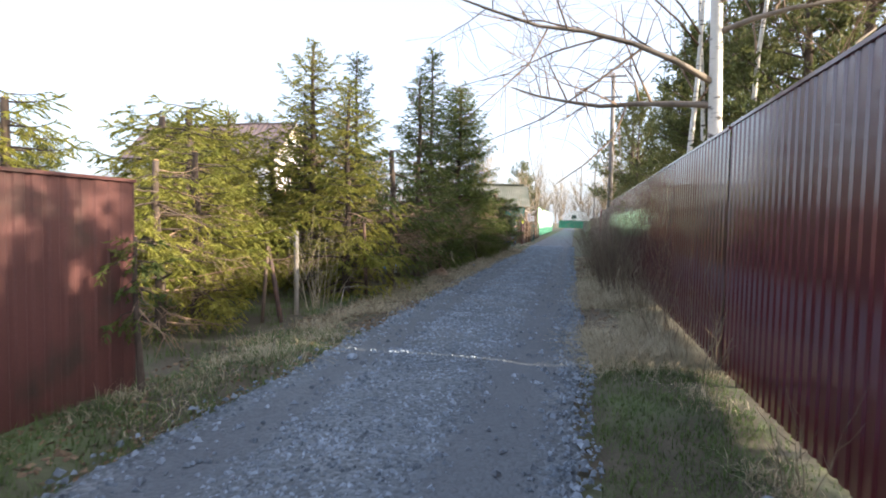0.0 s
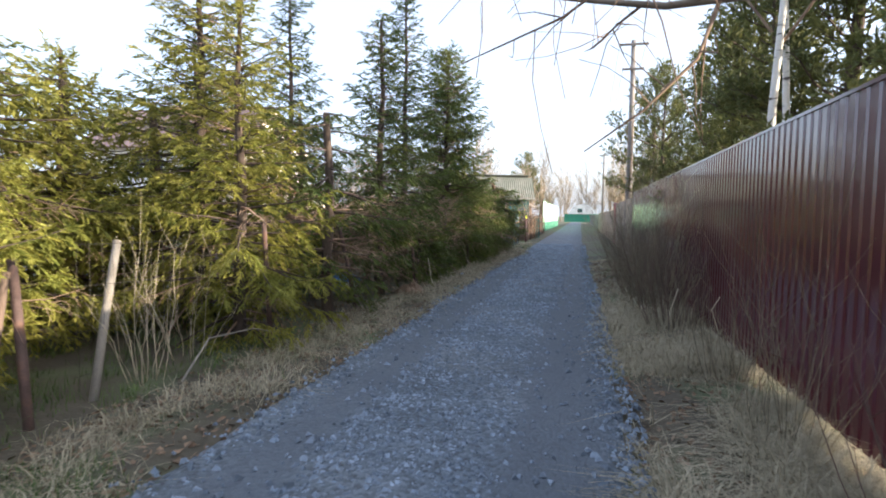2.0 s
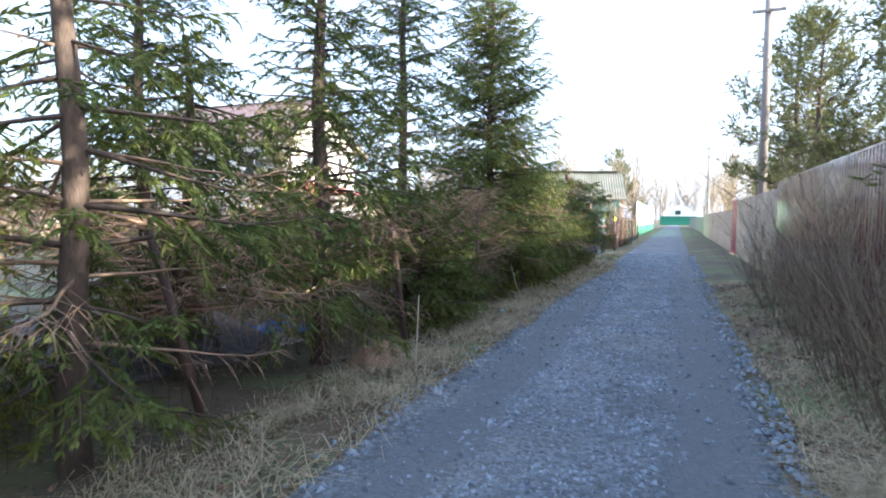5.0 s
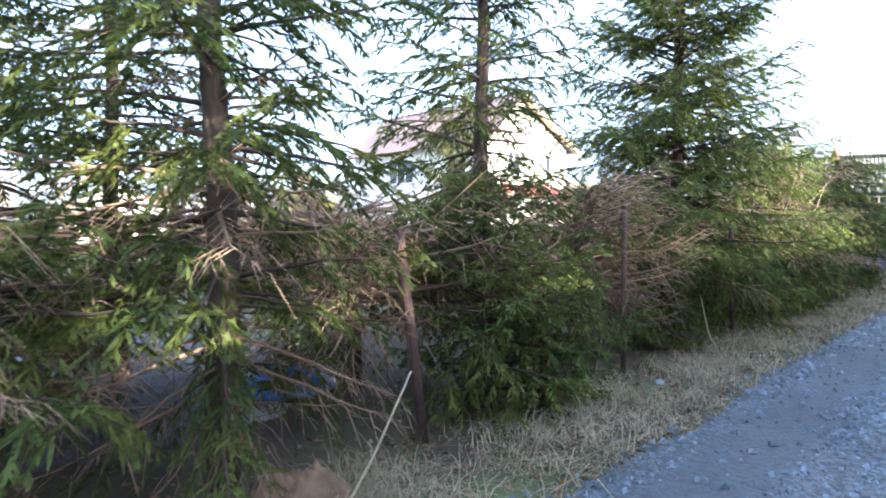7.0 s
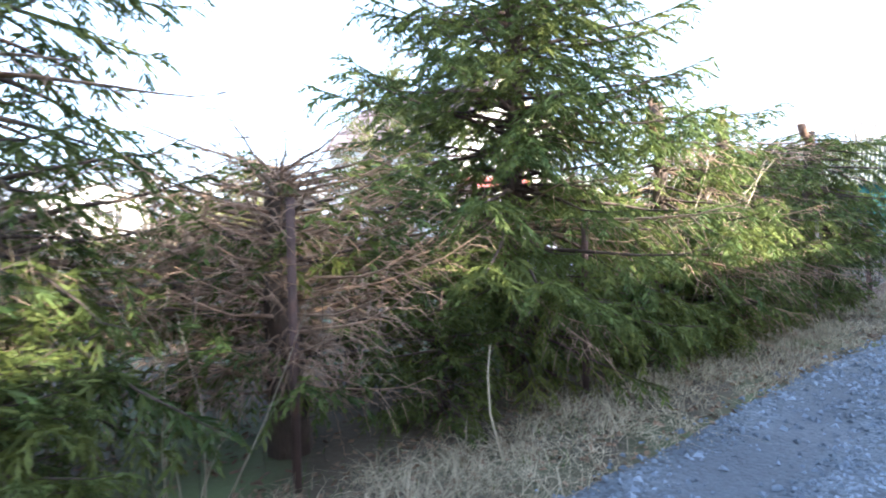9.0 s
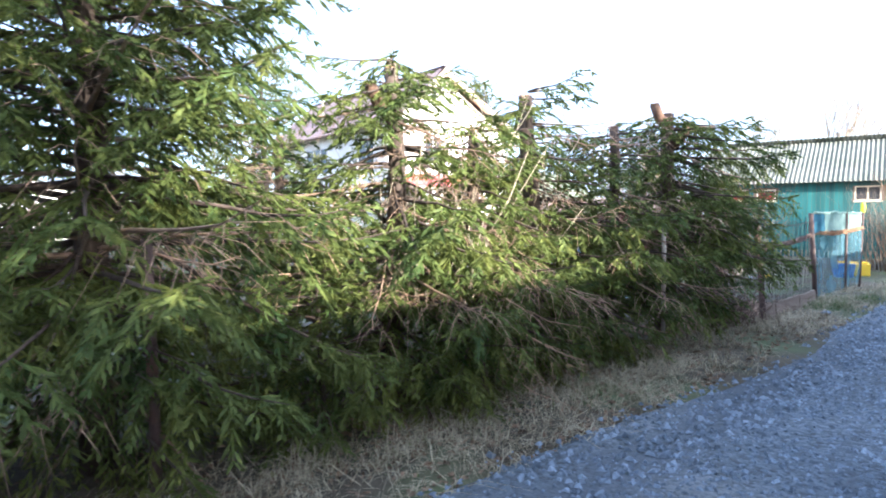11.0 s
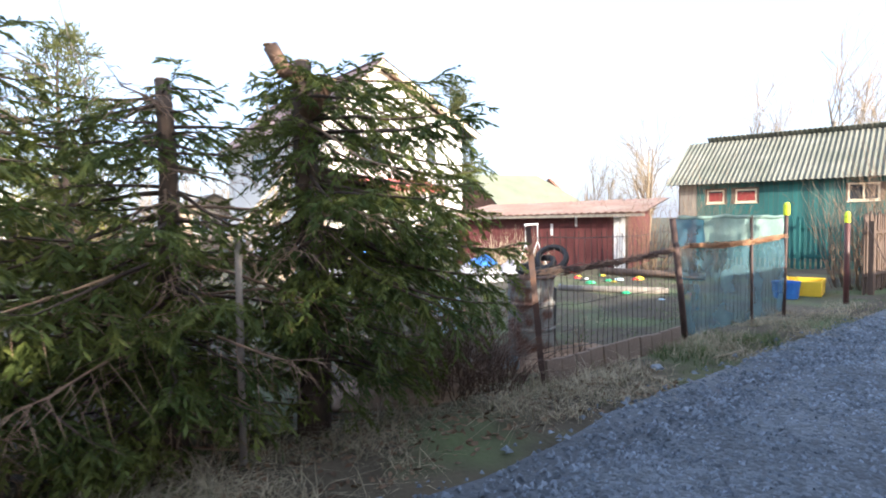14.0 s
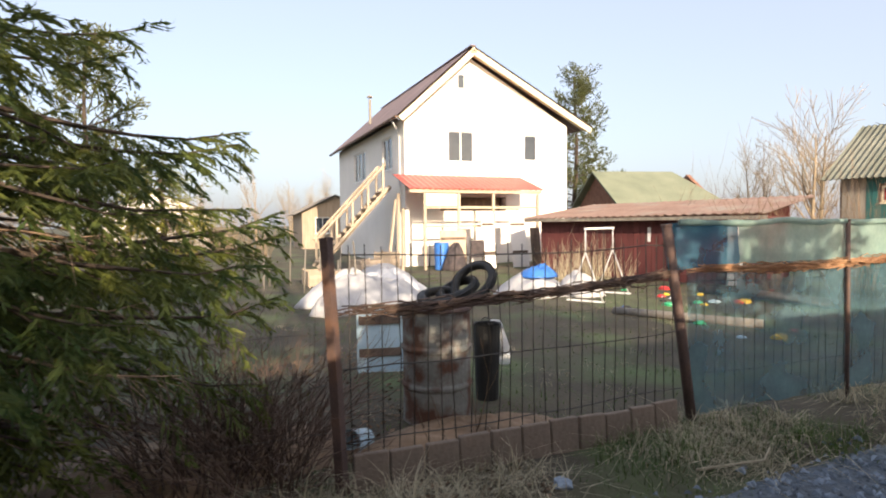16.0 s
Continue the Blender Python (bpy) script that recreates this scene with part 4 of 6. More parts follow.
# ---- trees behind the tall fence ----
bare_tree("birch_tree", scaled(1.8, 8.0, 0, 1, 0), "large white-barked birch with wide bare branches", 5, 8.2, 0.12, BIRCHBARK, TWIG, "birches behind the fence", limb_mat=BIRCHLIMB, spread=1.1, levels=4, kids=9, first=0.25, up=0.12, wiggle=0.17, ratio=0.58, straight=0.012, rmin=0.003)
bare_tree("birch_tree", scaled(2.15, 12.2, 0, 1, 0), "slender white birch trunk behind the fence", 8, 9.0, 0.075, BIRCHBARK, TWIG, "birches behind the fence", spread=0.7, levels=4, kids=4, first=0.4)
bare_tree("birch_tree", scaled(2.75, 13.2, 0, 1, 80), "slender white birch trunk behind the fence", 9, 9.0, 0.07, BIRCHBARK, TWIG, "birches behind the fence", spread=0.7, levels=4, kids=4, first=0.4)
bare_tree("birch_tree", scaled(3.3, 5.6, 0, 1, 200), "leaning birch with bare twigs", 10, 8.0, 0.13, BIRCHBARK, TWIG, "birches behind the fence", spread=0.7, levels=4, kids=4, first=0.35)
p1 = pine("pine_tree", scaled(4.0, 14.4, 0, 1, 0), "broad pine with dense dark crown behind the fence", 3, 8.5, 2.4, 0.22, 0.15, "pines behind the fence")
p2 = pine("pine_tree", scaled(3.7, 18.4, 0, 1, 0), "younger pine crown over the fence", 4, 6.4, 1.9, 0.2, 0.11, "pines behind the fence")
p3 = pine("pine_tree", scaled(2.6, 28.5, 0, 1, 0), "pine with open tufted boughs behind the pole", 6, 7.2, 2.3, 0.3, 0.12, "pines behind the fence", dense=0.8)
copy_thing(p2, scaled(5.4, 12.2, 0, 1.35, 130))
copy_thing(p2, scaled(3.6, 10.4, 0, 1.0, 250))
copy_thing(p2, scaled(3.1, 15.6, 0, 0.95, 300))
copy_thing(p1, scaled(4.2, 23.1, 0, 0.64, 20))
copy_thing(p2, scaled(3.9, 23.4, 0, 1.12, 60))
copy_thing(p3, scaled(2.5, 25.0, 0, 0.82, 250))
copy_thing(p1, scaled(7.8, 17.0, 0, 0.95, 70))
copy_thing(p2, scaled(2.8, 27.0, 0, 0.6, 200))
copy_thing(p2, scaled(2.7, 36.0, 0, 0.5, 100))

# ---- trees beyond the yards ----
copy_thing(p3, scaled(-7.5, 78, 0, 1.25, 40))
copy_thing(p3, scaled(-6.0, 70, 0, 0.95, 140))
copy_thing(p1, scaled(-27.5, 44, 0, 1.12, 0))
copy_thing(p3, scaled(-12.0, 23.05, 0, 0.64, 80))
copy_thing(p2, scaled(-9.5, 8.0, 0, 0.40, 80))
copy_thing(p2, scaled(-11.5, 6.0, 0, 0.48, 180))
copy_thing(low, scaled(-21.0, 23.3, -0.05, 1.6, 80))
f1 = bare_tree("distant_birch", scaled(-17.5, 49.5, 0, 1, 0), "pale leafless birch beyond the yards", 21, 5.2, 0.10, FARTWIG, FARTWIG, "distant birches", spread=0.6, levels=3, kids=10, first=0.1, up=0.5, rmin=0.010)
f2 = bare_tree("distant_birch", scaled(-13.0, 52, 0, 1, 0), "pale leafless birch beyond the yards", 22, 6.0, 0.10, FARTWIG, FARTWIG, "distant birches", spread=0.5, levels=3, kids=11, first=0.1, up=0.6, rmin=0.010)
rnd = random.Random(5)
for i in range(16):
    copy_thing(f1 if i % 2 else f2, scaled(-24 + 21 * rnd.random(), 50 + 14 * rnd.random(), 0, 0.6 + 0.5 * rnd.random(), 360 * rnd.random()))
for i in range(16):
    copy_thing(f1 if i % 2 else f2, scaled(-14 + 26 * rnd.random(), 165 + 25 * rnd.random(), 0, 1.7 + 1.0 * rnd.random(), 360 * rnd.random()))
for i in range(16):
    copy_thing(f1 if i % 2 else f2, scaled(-46 - 14 * rnd.random(), 8 + 40 * rnd.random(), 0, 0.5 + 0.3 * rnd.random(), 360 * rnd.random()))
for i in range(8):
    copy_thing(f2 if i % 2 else f1, scaled(3.5 + 8 * rnd.random(), 55 + 40 * rnd.random(), 0, 0.9 + 0.5 * rnd.random(), 360 * rnd.random()))
copy_thing(p2, scaled(6.8, 2.0, 0, 1.1, 130))
for i in range(16):
    copy_thing(f1 if i % 2 else f2, scaled(-24 - 16 * rnd.random(), 9 + 15 * rnd.random(), 0, 0.35 + 0.25 * rnd.random(), 360 * rnd.random()))
for i in range(12):
    shrub("garden_bush", (-25 - 9 * rnd.random(), 19 + 10 * rnd.random(), -0.05), "leafless brown garden bush behind the yard", 200 + i, 40, 1.6 + rnd.random(), 0.9, FARTWIG, "garden bushes", r0=0.014, forks=1.6)


# ---- fences ----
def rib_sheet(width, z0, z1, pitch=0.115, depth=0.012):
    """A trapezoid-ribbed steel sheet in the yz plane, its outside towards -x, with a rolled thickness."""
    n = round(width / pitch)
    prof = []
    for k in range(n):
        y = k * pitch
        prof += [(0, y), (0, y + pitch * 0.52), (depth, y + pitch * 0.62), (depth, y + pitch * 0.9)]
    prof.append((0, n * pitch))
    V, F = [], []
    for x, y in prof:
        V += [(x, y, z0), (x, y, z1)]
    for i in range(len(prof) - 1):
        F.append((2 * i, 2 * i + 2, 2 * i + 3, 2 * i + 1))
    return V, F


def sheet_fence(label, x, y0, y1, z0, z1, mat, sheet_w=1.15, group="", flip=False, skew=0.0):
    fence = thing("sheet_fence", (x, y0, 0), label, "fence", group)
    V, F = rib_sheet(sheet_w, z0, z1)
    first, n = None, max(1, round((y1 - y0) / sheet_w))
    w = (y1 - y0) / n
    for k in range(n):
        m = Matrix.Translation((skew * k * w, k * w, 0.004 * math.sin(k * 2.1))) @ Matrix.Diagonal((-1 if flip else 1, w / sheet_w, 1, 1))
        if first is None:
            first = mesh_object("sheet", V, F, mat, fence)
            first.matrix_basis = m
        else:
            again(first, m)
    s = -1 if flip else 1
    ry = (y1 - y0)
    for z in (z0 + 0.35, z1 - 0.35):
        part("rail", box_bm(min(0.016 * s, 0.046 * s), max(0.016 * s, 0.046 * s), 0.02, ry - 0.02, z - 0.02, z + 0.02), RUSTPOST, fence).matrix_basis = Matrix.Rotation(-math.atan(skew), 4, "Z")
    posts = None
    for k in range(int(ry / 2.3) + 1):
        y = min(ry - 0.06, 0.06 + k * 2.3)
        m = Matrix.Translation((skew * y, y, 0))
        if posts is None:
            posts = part("post", box_bm(min(0.048 * s, 0.108 * s), max(0.048 * s, 0.108 * s), -0.03, 0.03, -0.1, z1 - 0.04), RUSTPOST, fence)
            posts.matrix_basis = m
        else:
            again(posts, m)
    part("cap_strip", box_bm(-0.012, 0.026, 0, ry, z1 - 0.012, z1 + 0.012), mat, fence).matrix_basis = Matrix.Rotation(-math.atan(skew), 4, "Z")
    return fence


# tall fence: two runs with a narrow slit of daylight between them
TALL = sheet_fence("tall glossy burgundy ribbed-steel fence, open under its foot", 1.22, -9.1, 5.035, 0.10, 2.16, BURGUNDY, group="tall burgundy fence")
sheet_fence("tall burgundy ribbed-steel fence with dry grass at its foot", 1.22, 5.085, 9.1, 0.09, 2.15, BURGUNDY, group="tall burgundy fence", skew=0.003)
sheet_fence("tall burgundy ribbed-steel fence with bushes before it", 1.232, 9.105, 22.3, -0.06, 2.15, BURGUNDY, group="tall burgundy fence", skew=0.003)
# wide upright added behind the slit to block the bright daylight seen through it
part("post", box_bm(0.05, 0.11, 14.23, 14.5, -0.1, 2.1), RUSTPOST, TALL)
sheet_fence("faded burgundy ribbed-steel fence beside tall grass", -3.42, -8.4, 3.6, -0.08, 1.58, OLDBURGUNDY, flip=True)


def board_fence(label, x, y0, y1, h, mat, board=0.12, gap=0.01, jag=0.03, group="", pointed=False, skew=0.0):
    fence = thing("board_fence", (x, y0, 0), label, "fence", group)
    rr = random.Random(int(y0 * 10))
    n = int((y1 - y0) / (board + gap))
    bm = bmesh.new()
    prof = [(0, -0.06), (board, -0.06), (board, h - (0.06 if pointed else 0)), (board / 2, h + (0.02 if pointed else 0)), (0, h - (0.06 if pointed else 0))]
    a = [bm.verts.new((0, y, z)) for y, z in prof]
    b = [bm.verts.new((0.022, y, z)) for y, z in prof]
    bm.faces.new(a[::-1]), bm.faces.new(b)
    for i in range(5):
        bm.faces.new((a[i], a[(i + 1) % 5], b[(i + 1) % 5], b[i]))
    first = None
    for k in range(n):
        y = k * (board + gap)
        m = Matrix.Translation((skew * y + 0.003 * rr.random(), y, rr.uniform(-jag, jag))) @ Matrix.Rotation(rr.uniform(-0.02, 0.02) if gap > 0 else 0.0, 4, "X")
        if first is None:
            first = part("board", bm, mat, fence)
            first.matrix_basis = m
        else:
            again(first, m)
    for z in (0.3, h - 0.3):
        part("rail", box_bm(0.026, 0.066, 0, y1 - y0, z - 0.025, z + 0.025), mat, fence).matrix_basis = Matrix.Rotation(-math.atan(skew), 4, "Z")
    for k in range(int((y1 - y0) / 2.5) + 1):
        y = k * 2.5 + 0.05
        part("post", box_bm(0.068 + skew * y, 0.148 + skew * y, y, y + 0.08, -0.1, h - 0.1), mat, fence)
    return fence


board_fence("beige weathered board fence beyond the pole", 1.35, 22.2, 31.75, 2.05, BEIGEM, 0.14, -0.012, 0.01)
sheet_fence("cherry-red ribbed-steel gate panel", 1.38, 31.7, 34.0, 0.05, 2.1, CHERRY)
board_fence("brownish-pink board fence along the lane", 1.42, 33.95, 60, 1.75, BEIGEM, 0.16, -0.012, 0.02)
board_fence("low grey board fence far along the lane", 1.6, 60.2, 120, 1.6, WEATHERED, 0.3, 0.02, 0.03)
board_fence("dark brown uneven picket fence by the lane", -3.25, 34.2, 49.5, 1.35, BROWNWOOD, 0.09, 0.05, 0.06, pointed=True)
mint = sheet_fence("mint-green ribbed-steel fence above a dark green skirting", -3.6, 55, 90, 0.78, 2.75, MINT, flip=True)
sheet_fence("dark green steel skirting under the mint fence", -3.57, 55, 90, -0.05, 0.77, GREENSTEEL, flip=True)


def leaning_post(name, base, top, r, mat, label, group="", square=False, cap=None):
    p = thing(name, base, label, "fence post", group)
    d = Vector(top) - Vector(base)
    v, f = tube([Vector((0, 0, -0.12)), d * 0.5, d], [r, r * 0.98, r * 0.95], 4 if square else 10)
    mesh_object("shaft", v, f, mat, p, smooth=not square)
    v, f = tube([d - d.normalized() * 0.01, d + d.normalized() * 0.006], [r * 1.06, r * 1.02], 4 if square else 10)
    mesh_object("end_cap", v, f, mat, p)
    if cap:
        part("bottle_cap", lathe([(0.034, -0.10), (0.04, -0.09), (0.042, 0.04), (0.03, 0.075), (0.014, 0.085)], 12, at=d), cap, p, "fluorescent yellow plastic bottle on its top")
    return p


G = "posts of the wire fence"
leaning_post("fence_post", (-3.72, 6.42, -0.06), (-4.08, 6.62, 1.02), 0.032, RUSTPOST, "leaning rusty pipe post with a peeling top", G)
leaning_post("fence_post", (-3.95, 6.30, -0.06), (-3.98, 6.50, 0.95), 0.025, BROWNWOOD, "dark wooden stake beside a rusty pipe", G)
leaning_post("fence_post", (-3.80, 6.95, -0.06), (-4.15, 7.58, 1.10), 0.035, WEATHERED, "grey leaning wooden post", G)
leaning_post("fence_post", (-3.55, 9.0, -0.06), (-3.6, 8.95, 1.25), 0.028, RUSTPOST, "rusty pipe post under spruce boughs", G)
leaning_post("fence_post", (-3.55, 11.4, -0.06), (-3.75, 11.15, 1.25), 0.03, RUSTPOST, "leaning rusty pipe post", G)
leaning_post("fence_post", (-3.45, 14.15, -0.06), (-3.58, 14.05, 1.27), 0.034, RUSTPOST, "leaning red-brown pipe post", G)
leaning_post("fence_post", (-3.43, 16.5, -0.06), (-3.44, 16.5, 1.44), 0.024, RUSTPOST, "straight rusty pipe post before a dead spruce", G)
leaning_post("fence_post", (-3.35, 18.85, -0.06), (-3.38, 18.85, 1.3), 0.028, RUSTPOST, "rusty pipe post under a big spruce", G)
leaning_post("fence_post", (-3.3, 21.1, -0.06), (-3.32, 21.1, 1.3), 0.026, RUSTPOST, "rusty pipe post in the hedge row", G)
leaning_post("fence_post", (-3.13, 23.43, -0.06), (-3.15, 23.45, 1.3), 0.022, CONCRETE, "pale grey pipe post before dark spruces", G)
leaning_post("fence_post", (-3.08, 25.93, -0.1), (-3.21, 25.88, 1.31), 0.036, RUSTPOST, "dark rusty angle-iron post", G, square=True)
leaning_post("fence_post", (-3.22, 28.42, -0.1), (-3.27, 28.2, 1.36), 0.036, RUSTPOST, "leaning brown post wound with twine", G)
leaning_post("fence_post", (-3.26, 31.05, -0.1), (-3.26, 31.11, 1.48), 0.024, RUSTPOST, "thin brown post topped with a yellow bottle", G, cap=YELLOW)
leaning_post("fence_post", (-3.06, 32.83, -0.1), (-3.06, 32.83, 1.34), 0.04, OLDBURGUNDY, "burgundy post topped with a yellow bottle", G, cap=YELLOW)
leaning_post("fence_post", (-3.22, 30.0, -0.1), (-3.24, 30.0, 1.38), 0.018, RUSTPOST, "thin pipe behind green netting", G)


def wire_mesh(label, y0, y1, x0, x1, h, pitch, rows, sag=0.02, r=0.0016, z0=0.05):
    """A wire fence bay: uprights and a few line wires, each wire a thin tube."""
    w = thing("wire_mesh", ((x0 + x1) / 2, y0, 0), label, "wire fence", "wire fence bays")
    rr = random.Random(int(y0 * 7))
    xm, L = (x0 + x1) / 2, y1 - y0
    X = lambda s: x0 + (x1 - x0) * s - xm
    ups = []
    for k in range(int(L / pitch)):
        y = (k + 0.5) * pitch
        j = rr.gauss(0, 0.012)
        ups.append(([(X(y / L), y, z0), (X(y / L) + rr.gauss(0, 0.01), y + j, h * 0.5), (X(y / L), y + rr.gauss(0, 0.01), h + rr.gauss(0, 0.02))], [r] * 3))
    tagged(tubes("wire_web", ups, WIRE, w, 3), kind="stuff")
    for z in rows:
        tubes("line_wire", [([(X(s), s * L, z - sag * math.sin(math.pi * s) + rr.gauss(0, 0.006)) for s in np.linspace(0, 1, 9)], [r * 1.3] * 9)], WIRE, w, 3)
    return w


wire_mesh("rusty welded wire mesh between old posts", 6.95, 11.4, -3.95, -3.66, 1.15, 0.1, (0.12, 0.45, 0.8, 1.12))
wire_mesh("sagging line wires between old posts", 11.4, 16.5, -3.66, -3.47, 1.1, 0.3, (0.35, 0.75, 1.08))
wire_mesh("sagging line wires before the spruces", 16.5, 23.43, -3.47, -3.17, 0.95, 0.35, (0.3, 0.62, 0.92))
wire_mesh("sagging line wires before the last spruce", 23.43, 25.9, -3.17, -3.16, 0.85, 0.1, (0.3, 0.55, 0.82))
wire_mesh("rusty wire mesh with thin uprights", 25.95, 28.35, -3.17, -3.28, 1.26, 0.088, (0.22, 0.62, 0.95, 1.22), r=0.0034)
wire_mesh("wire mesh behind green netting", 28.42, 31.05, -3.29, -3.31, 1.3, 0.1, (0.3, 0.95, 1.28), r=0.0036)


def kerb_boards():
    k = thing("edging_board", (-3.11, 25.98, -0.04), "stained grey edging boards under wire mesh", "edging board")
    rr = random.Random(6)
    for i in range(11):
        b = part("board", box_bm(-0.02, 0.02, 0.006, 0.196, -0.08, 0.205 + rr.uniform(-0.012, 0.012), 0.006), EDGING, k)
        b.matrix_basis = Matrix.Translation((-0.007 * i + rr.uniform(-0.006, 0.006), i * 0.205, 0)) @ Matrix.Rotation(rr.uniform(-0.03, 0.03), 4, "X") @ Matrix.Rotation(-0.08, 4, "Y")


kerb_boards()


def cloth_wall(name, label, y0, y1, x, z0, z1, mat, wave, seed, nz=8):
    """Fabric hung on the wire, slack between its ties."""
    ny = int((y1 - y0) / 0.08)
    V, F = [], []
    for j in range(nz + 1):
        for i in range(ny + 1):
            y, s = y0 + (y1 - y0) * i / ny, j / nz
            dx = wave * noise.noise(Vector((y * 2.5, s * 1.5, seed))) + 0.4 * wave * noise.noise(Vector((y * 7, s * 4, seed)))
            zt = z1 + 0.04 * noise.noise(Vector((y * 2.2, 1, seed)))
            V.append((x + dx, y, z0 + (zt - z0) * s + 0.012 * noise.noise(Vector((y * 5, s, seed)))))
    w = ny + 1
    F = [(j * w + i, j * w + i + 1, (j + 1) * w + i + 1, (j + 1) * w + i) for j in range(nz) for i in range(ny)]
    ob = mesh_object(name, V, F, mat, smooth=True)
    return tagged(ob, label, "netting")


cloth_wall("shade_netting", "blue-green shade netting stretched over a wire fence", 28.38, 31.0, -3.255, 0.02, 1.06, NET, 0.03, 2)
cloth_wall("shade_netting", "pale green netting along the top of the fence", 28.85, 31.0, -3.262, 1.07, 1.36, NETPALE, 0.03, 3, 5)
cloth_wall("shade_netting", "deep blue netting folded at the corner post", 28.2, 28.85, -3.258, 1.05, 1.37, NETDARK, 0.03, 4, 5)
tubes_roll = [([(-3.25 + 0.03 * noise.noise(Vector((y * 3, 0, 4))), y, 1.37 + 0.04 * noise.noise(Vector((y * 2.2, 1, 3)))) for y in np.arange(28.3, 31.05, 0.12)], [0.022 + 0.012 * noise.noise(Vector((y * 4, 2, 2))) for y in np.arange(28.3, 31.05, 0.12)])]
tagged(tubes("rolled_netting", tubes_roll, NETPALE, None, 8), "loosely rolled pale green netting on the top wire", "netting")


def vine_roll(name, label, a, b, n, spread, mat, seed, r=0.004):
    """A long bundle of dry stems bound along a wire."""
    rr = random.Random(seed)
    lines = []
    L = (Vector(b) - Vector(a)).length
    for _ in range(n):
        s0 = rr.uniform(-0.05, 0.85)
        l = rr.uniform(0.12, 0.4)
        pts = []
        for q in np.linspace(0, 1, 4):
            s = min(1.02, s0 + l * q)
            pts.append(Vector(a).lerp(Vector(b), s) + Vector((rr.gauss(0, spread), rr.gauss(0, spread), rr.gauss(0, spread) - 0.03 * math.sin(math.pi * s))))
        lines.append((pts, [r, r * 0.9, r * 0.7, r * 0.3]))
    return tagged(tubes(name, lines, mat, None, 3), label, "dry stems", kind="stuff")


vine_roll("dry_vine", "bundle of dark dry vine stems tied along the wire", (-3.18, 26.0, 0.92), (-3.27, 28.3, 1.03), 130, 0.022, REDTWIG, 3, 0.005)
vine_roll("dry_vine", "orange dry vines woven along the netting", (-3.225, 28.45, 1.05), (-3.225, 31.0, 1.09), 170, 0.018, material("orange_dry_vine", (0.30, 0.15, 0.08), (0.48, 0.28, 0.15), 3, 20, 0.9, bump=0, island=0.3), 4, 0.005)


# ---- utility poles and wires ----
def utility_pole(x, y, h, label):
    p = thing("utility_pole", (x, y, 0), label, "utility pole", "utility poles")
    v, f = tube([(0, 0, -0.3), (0.01, 0, h * 0.5), (0, 0, h)], [0.13, 0.11, 0.085], 12)
    mesh_object("shaft", v, f, POLEM, p, smooth=True)
    for z in (h - 0.18, h - 1.1):
        arm = part("crossarm", box_bm(-0.55 if z > h - 0.5 else -0.4, 0.55 if z > h - 0.5 else 0.4, -0.14, -0.085, z - 0.04, z + 0.04, 0.006), POLEM, p)
        for s in (-0.5, -0.25, 0.25, 0.5) if z > h - 0.5 else (-0.35, 0.35):
            part("insulator", lathe([(0.012, 0), (0.03, 0.03), (0.035, 0.07), (0.022, 0.10), (0.02, 0.13)], 8, at=(s, -0.11, z + 0.04)), WHITEPVC, arm)
    return p


utility_pole(1.45, 26.3, 8.1, "grey wooden utility pole with two crossarms")
utility_pole(2.2, 72, 8.8, "distant wooden utility pole with a crossarm")
for s, z in ((-0.5, 8.1), (0.5, 8.1), (-0.35, 7.15)):
    tagged(tubes("power_line", [([(1.45 + s + 0.75 * q, 26.2 + 45.7 * q, z + (0.7 * q) - 1.4 * 4 * q * (1 - q) * 0.35) for q in np.linspace(0, 1, 13)], [0.006] * 13)], WIRE, None, 3), "thin dark power line between poles", "power line", "power lines")


# ---- buildings ----
def slab(name, quad, thick, mat, parent, label=""):
    """A flat slab from four corners, thickened downwards along its normal."""
    q = [Vector(p) for p in quad]
    n = (q[1] - q[0]).cross(q[3] - q[0]).normalized()
    if n.z < 0:
        n = -n
    V = q + [p - n * thick for p in q]
    F = [(0, 1, 2, 3), (7, 6, 5, 4)] + [(i, i + 4, (i + 1) % 4 + 4, (i + 1) % 4) for i in range(4)]
    return mesh_object(name, V, F, mat, parent, label)


def wall_with_holes(name, L, H, holes, thick, mat, parent, m, gable=None):
    """A wall in local x (length), z (height), thickness to +y, with real openings; gable: (x, z) of an apex over it."""
    xs = sorted({0, L, *[h[0] for h in holes], *[h[1] for h in holes]})
    zs = sorted({-0.3, H, *[h[2] for h in holes], *[h[3] for h in holes]})
    bm = bmesh.new()
    for i in range(len(xs) - 1):
        for j in range(len(zs) - 1):
            cx, cz = (xs[i] + xs[i + 1]) / 2, (zs[j] + zs[j + 1]) / 2
            if any(h[0] < cx < h[1] and h[2] < cz < h[3] for h in holes):
                continue
            box_bm(xs[i], xs[i + 1], 0, thick, zs[j], zs[j + 1], bm=bm)
    bmesh.ops.remove_doubles(bm, verts=bm.verts, dist=1e-4)
    if gable:
        gx, gz = gable[0], gable[1]
        a = [bm.verts.new((x, 0, z)) for x, z in ((0, H), (L, H), (gx, gz))]
        b = [bm.verts.new((x, thick, z)) for x, z in ((0, H), (L, H), (gx, gz))]
        bm.faces.new(a), bm.faces.new(b[::-1])
        for i in range(3):
            bm.faces.new((a[i], b[i], b[(i + 1) % 3], a[(i + 1) % 3]))
    o = part(name, bm, mat, parent)
    o.matrix_basis = m
    return o


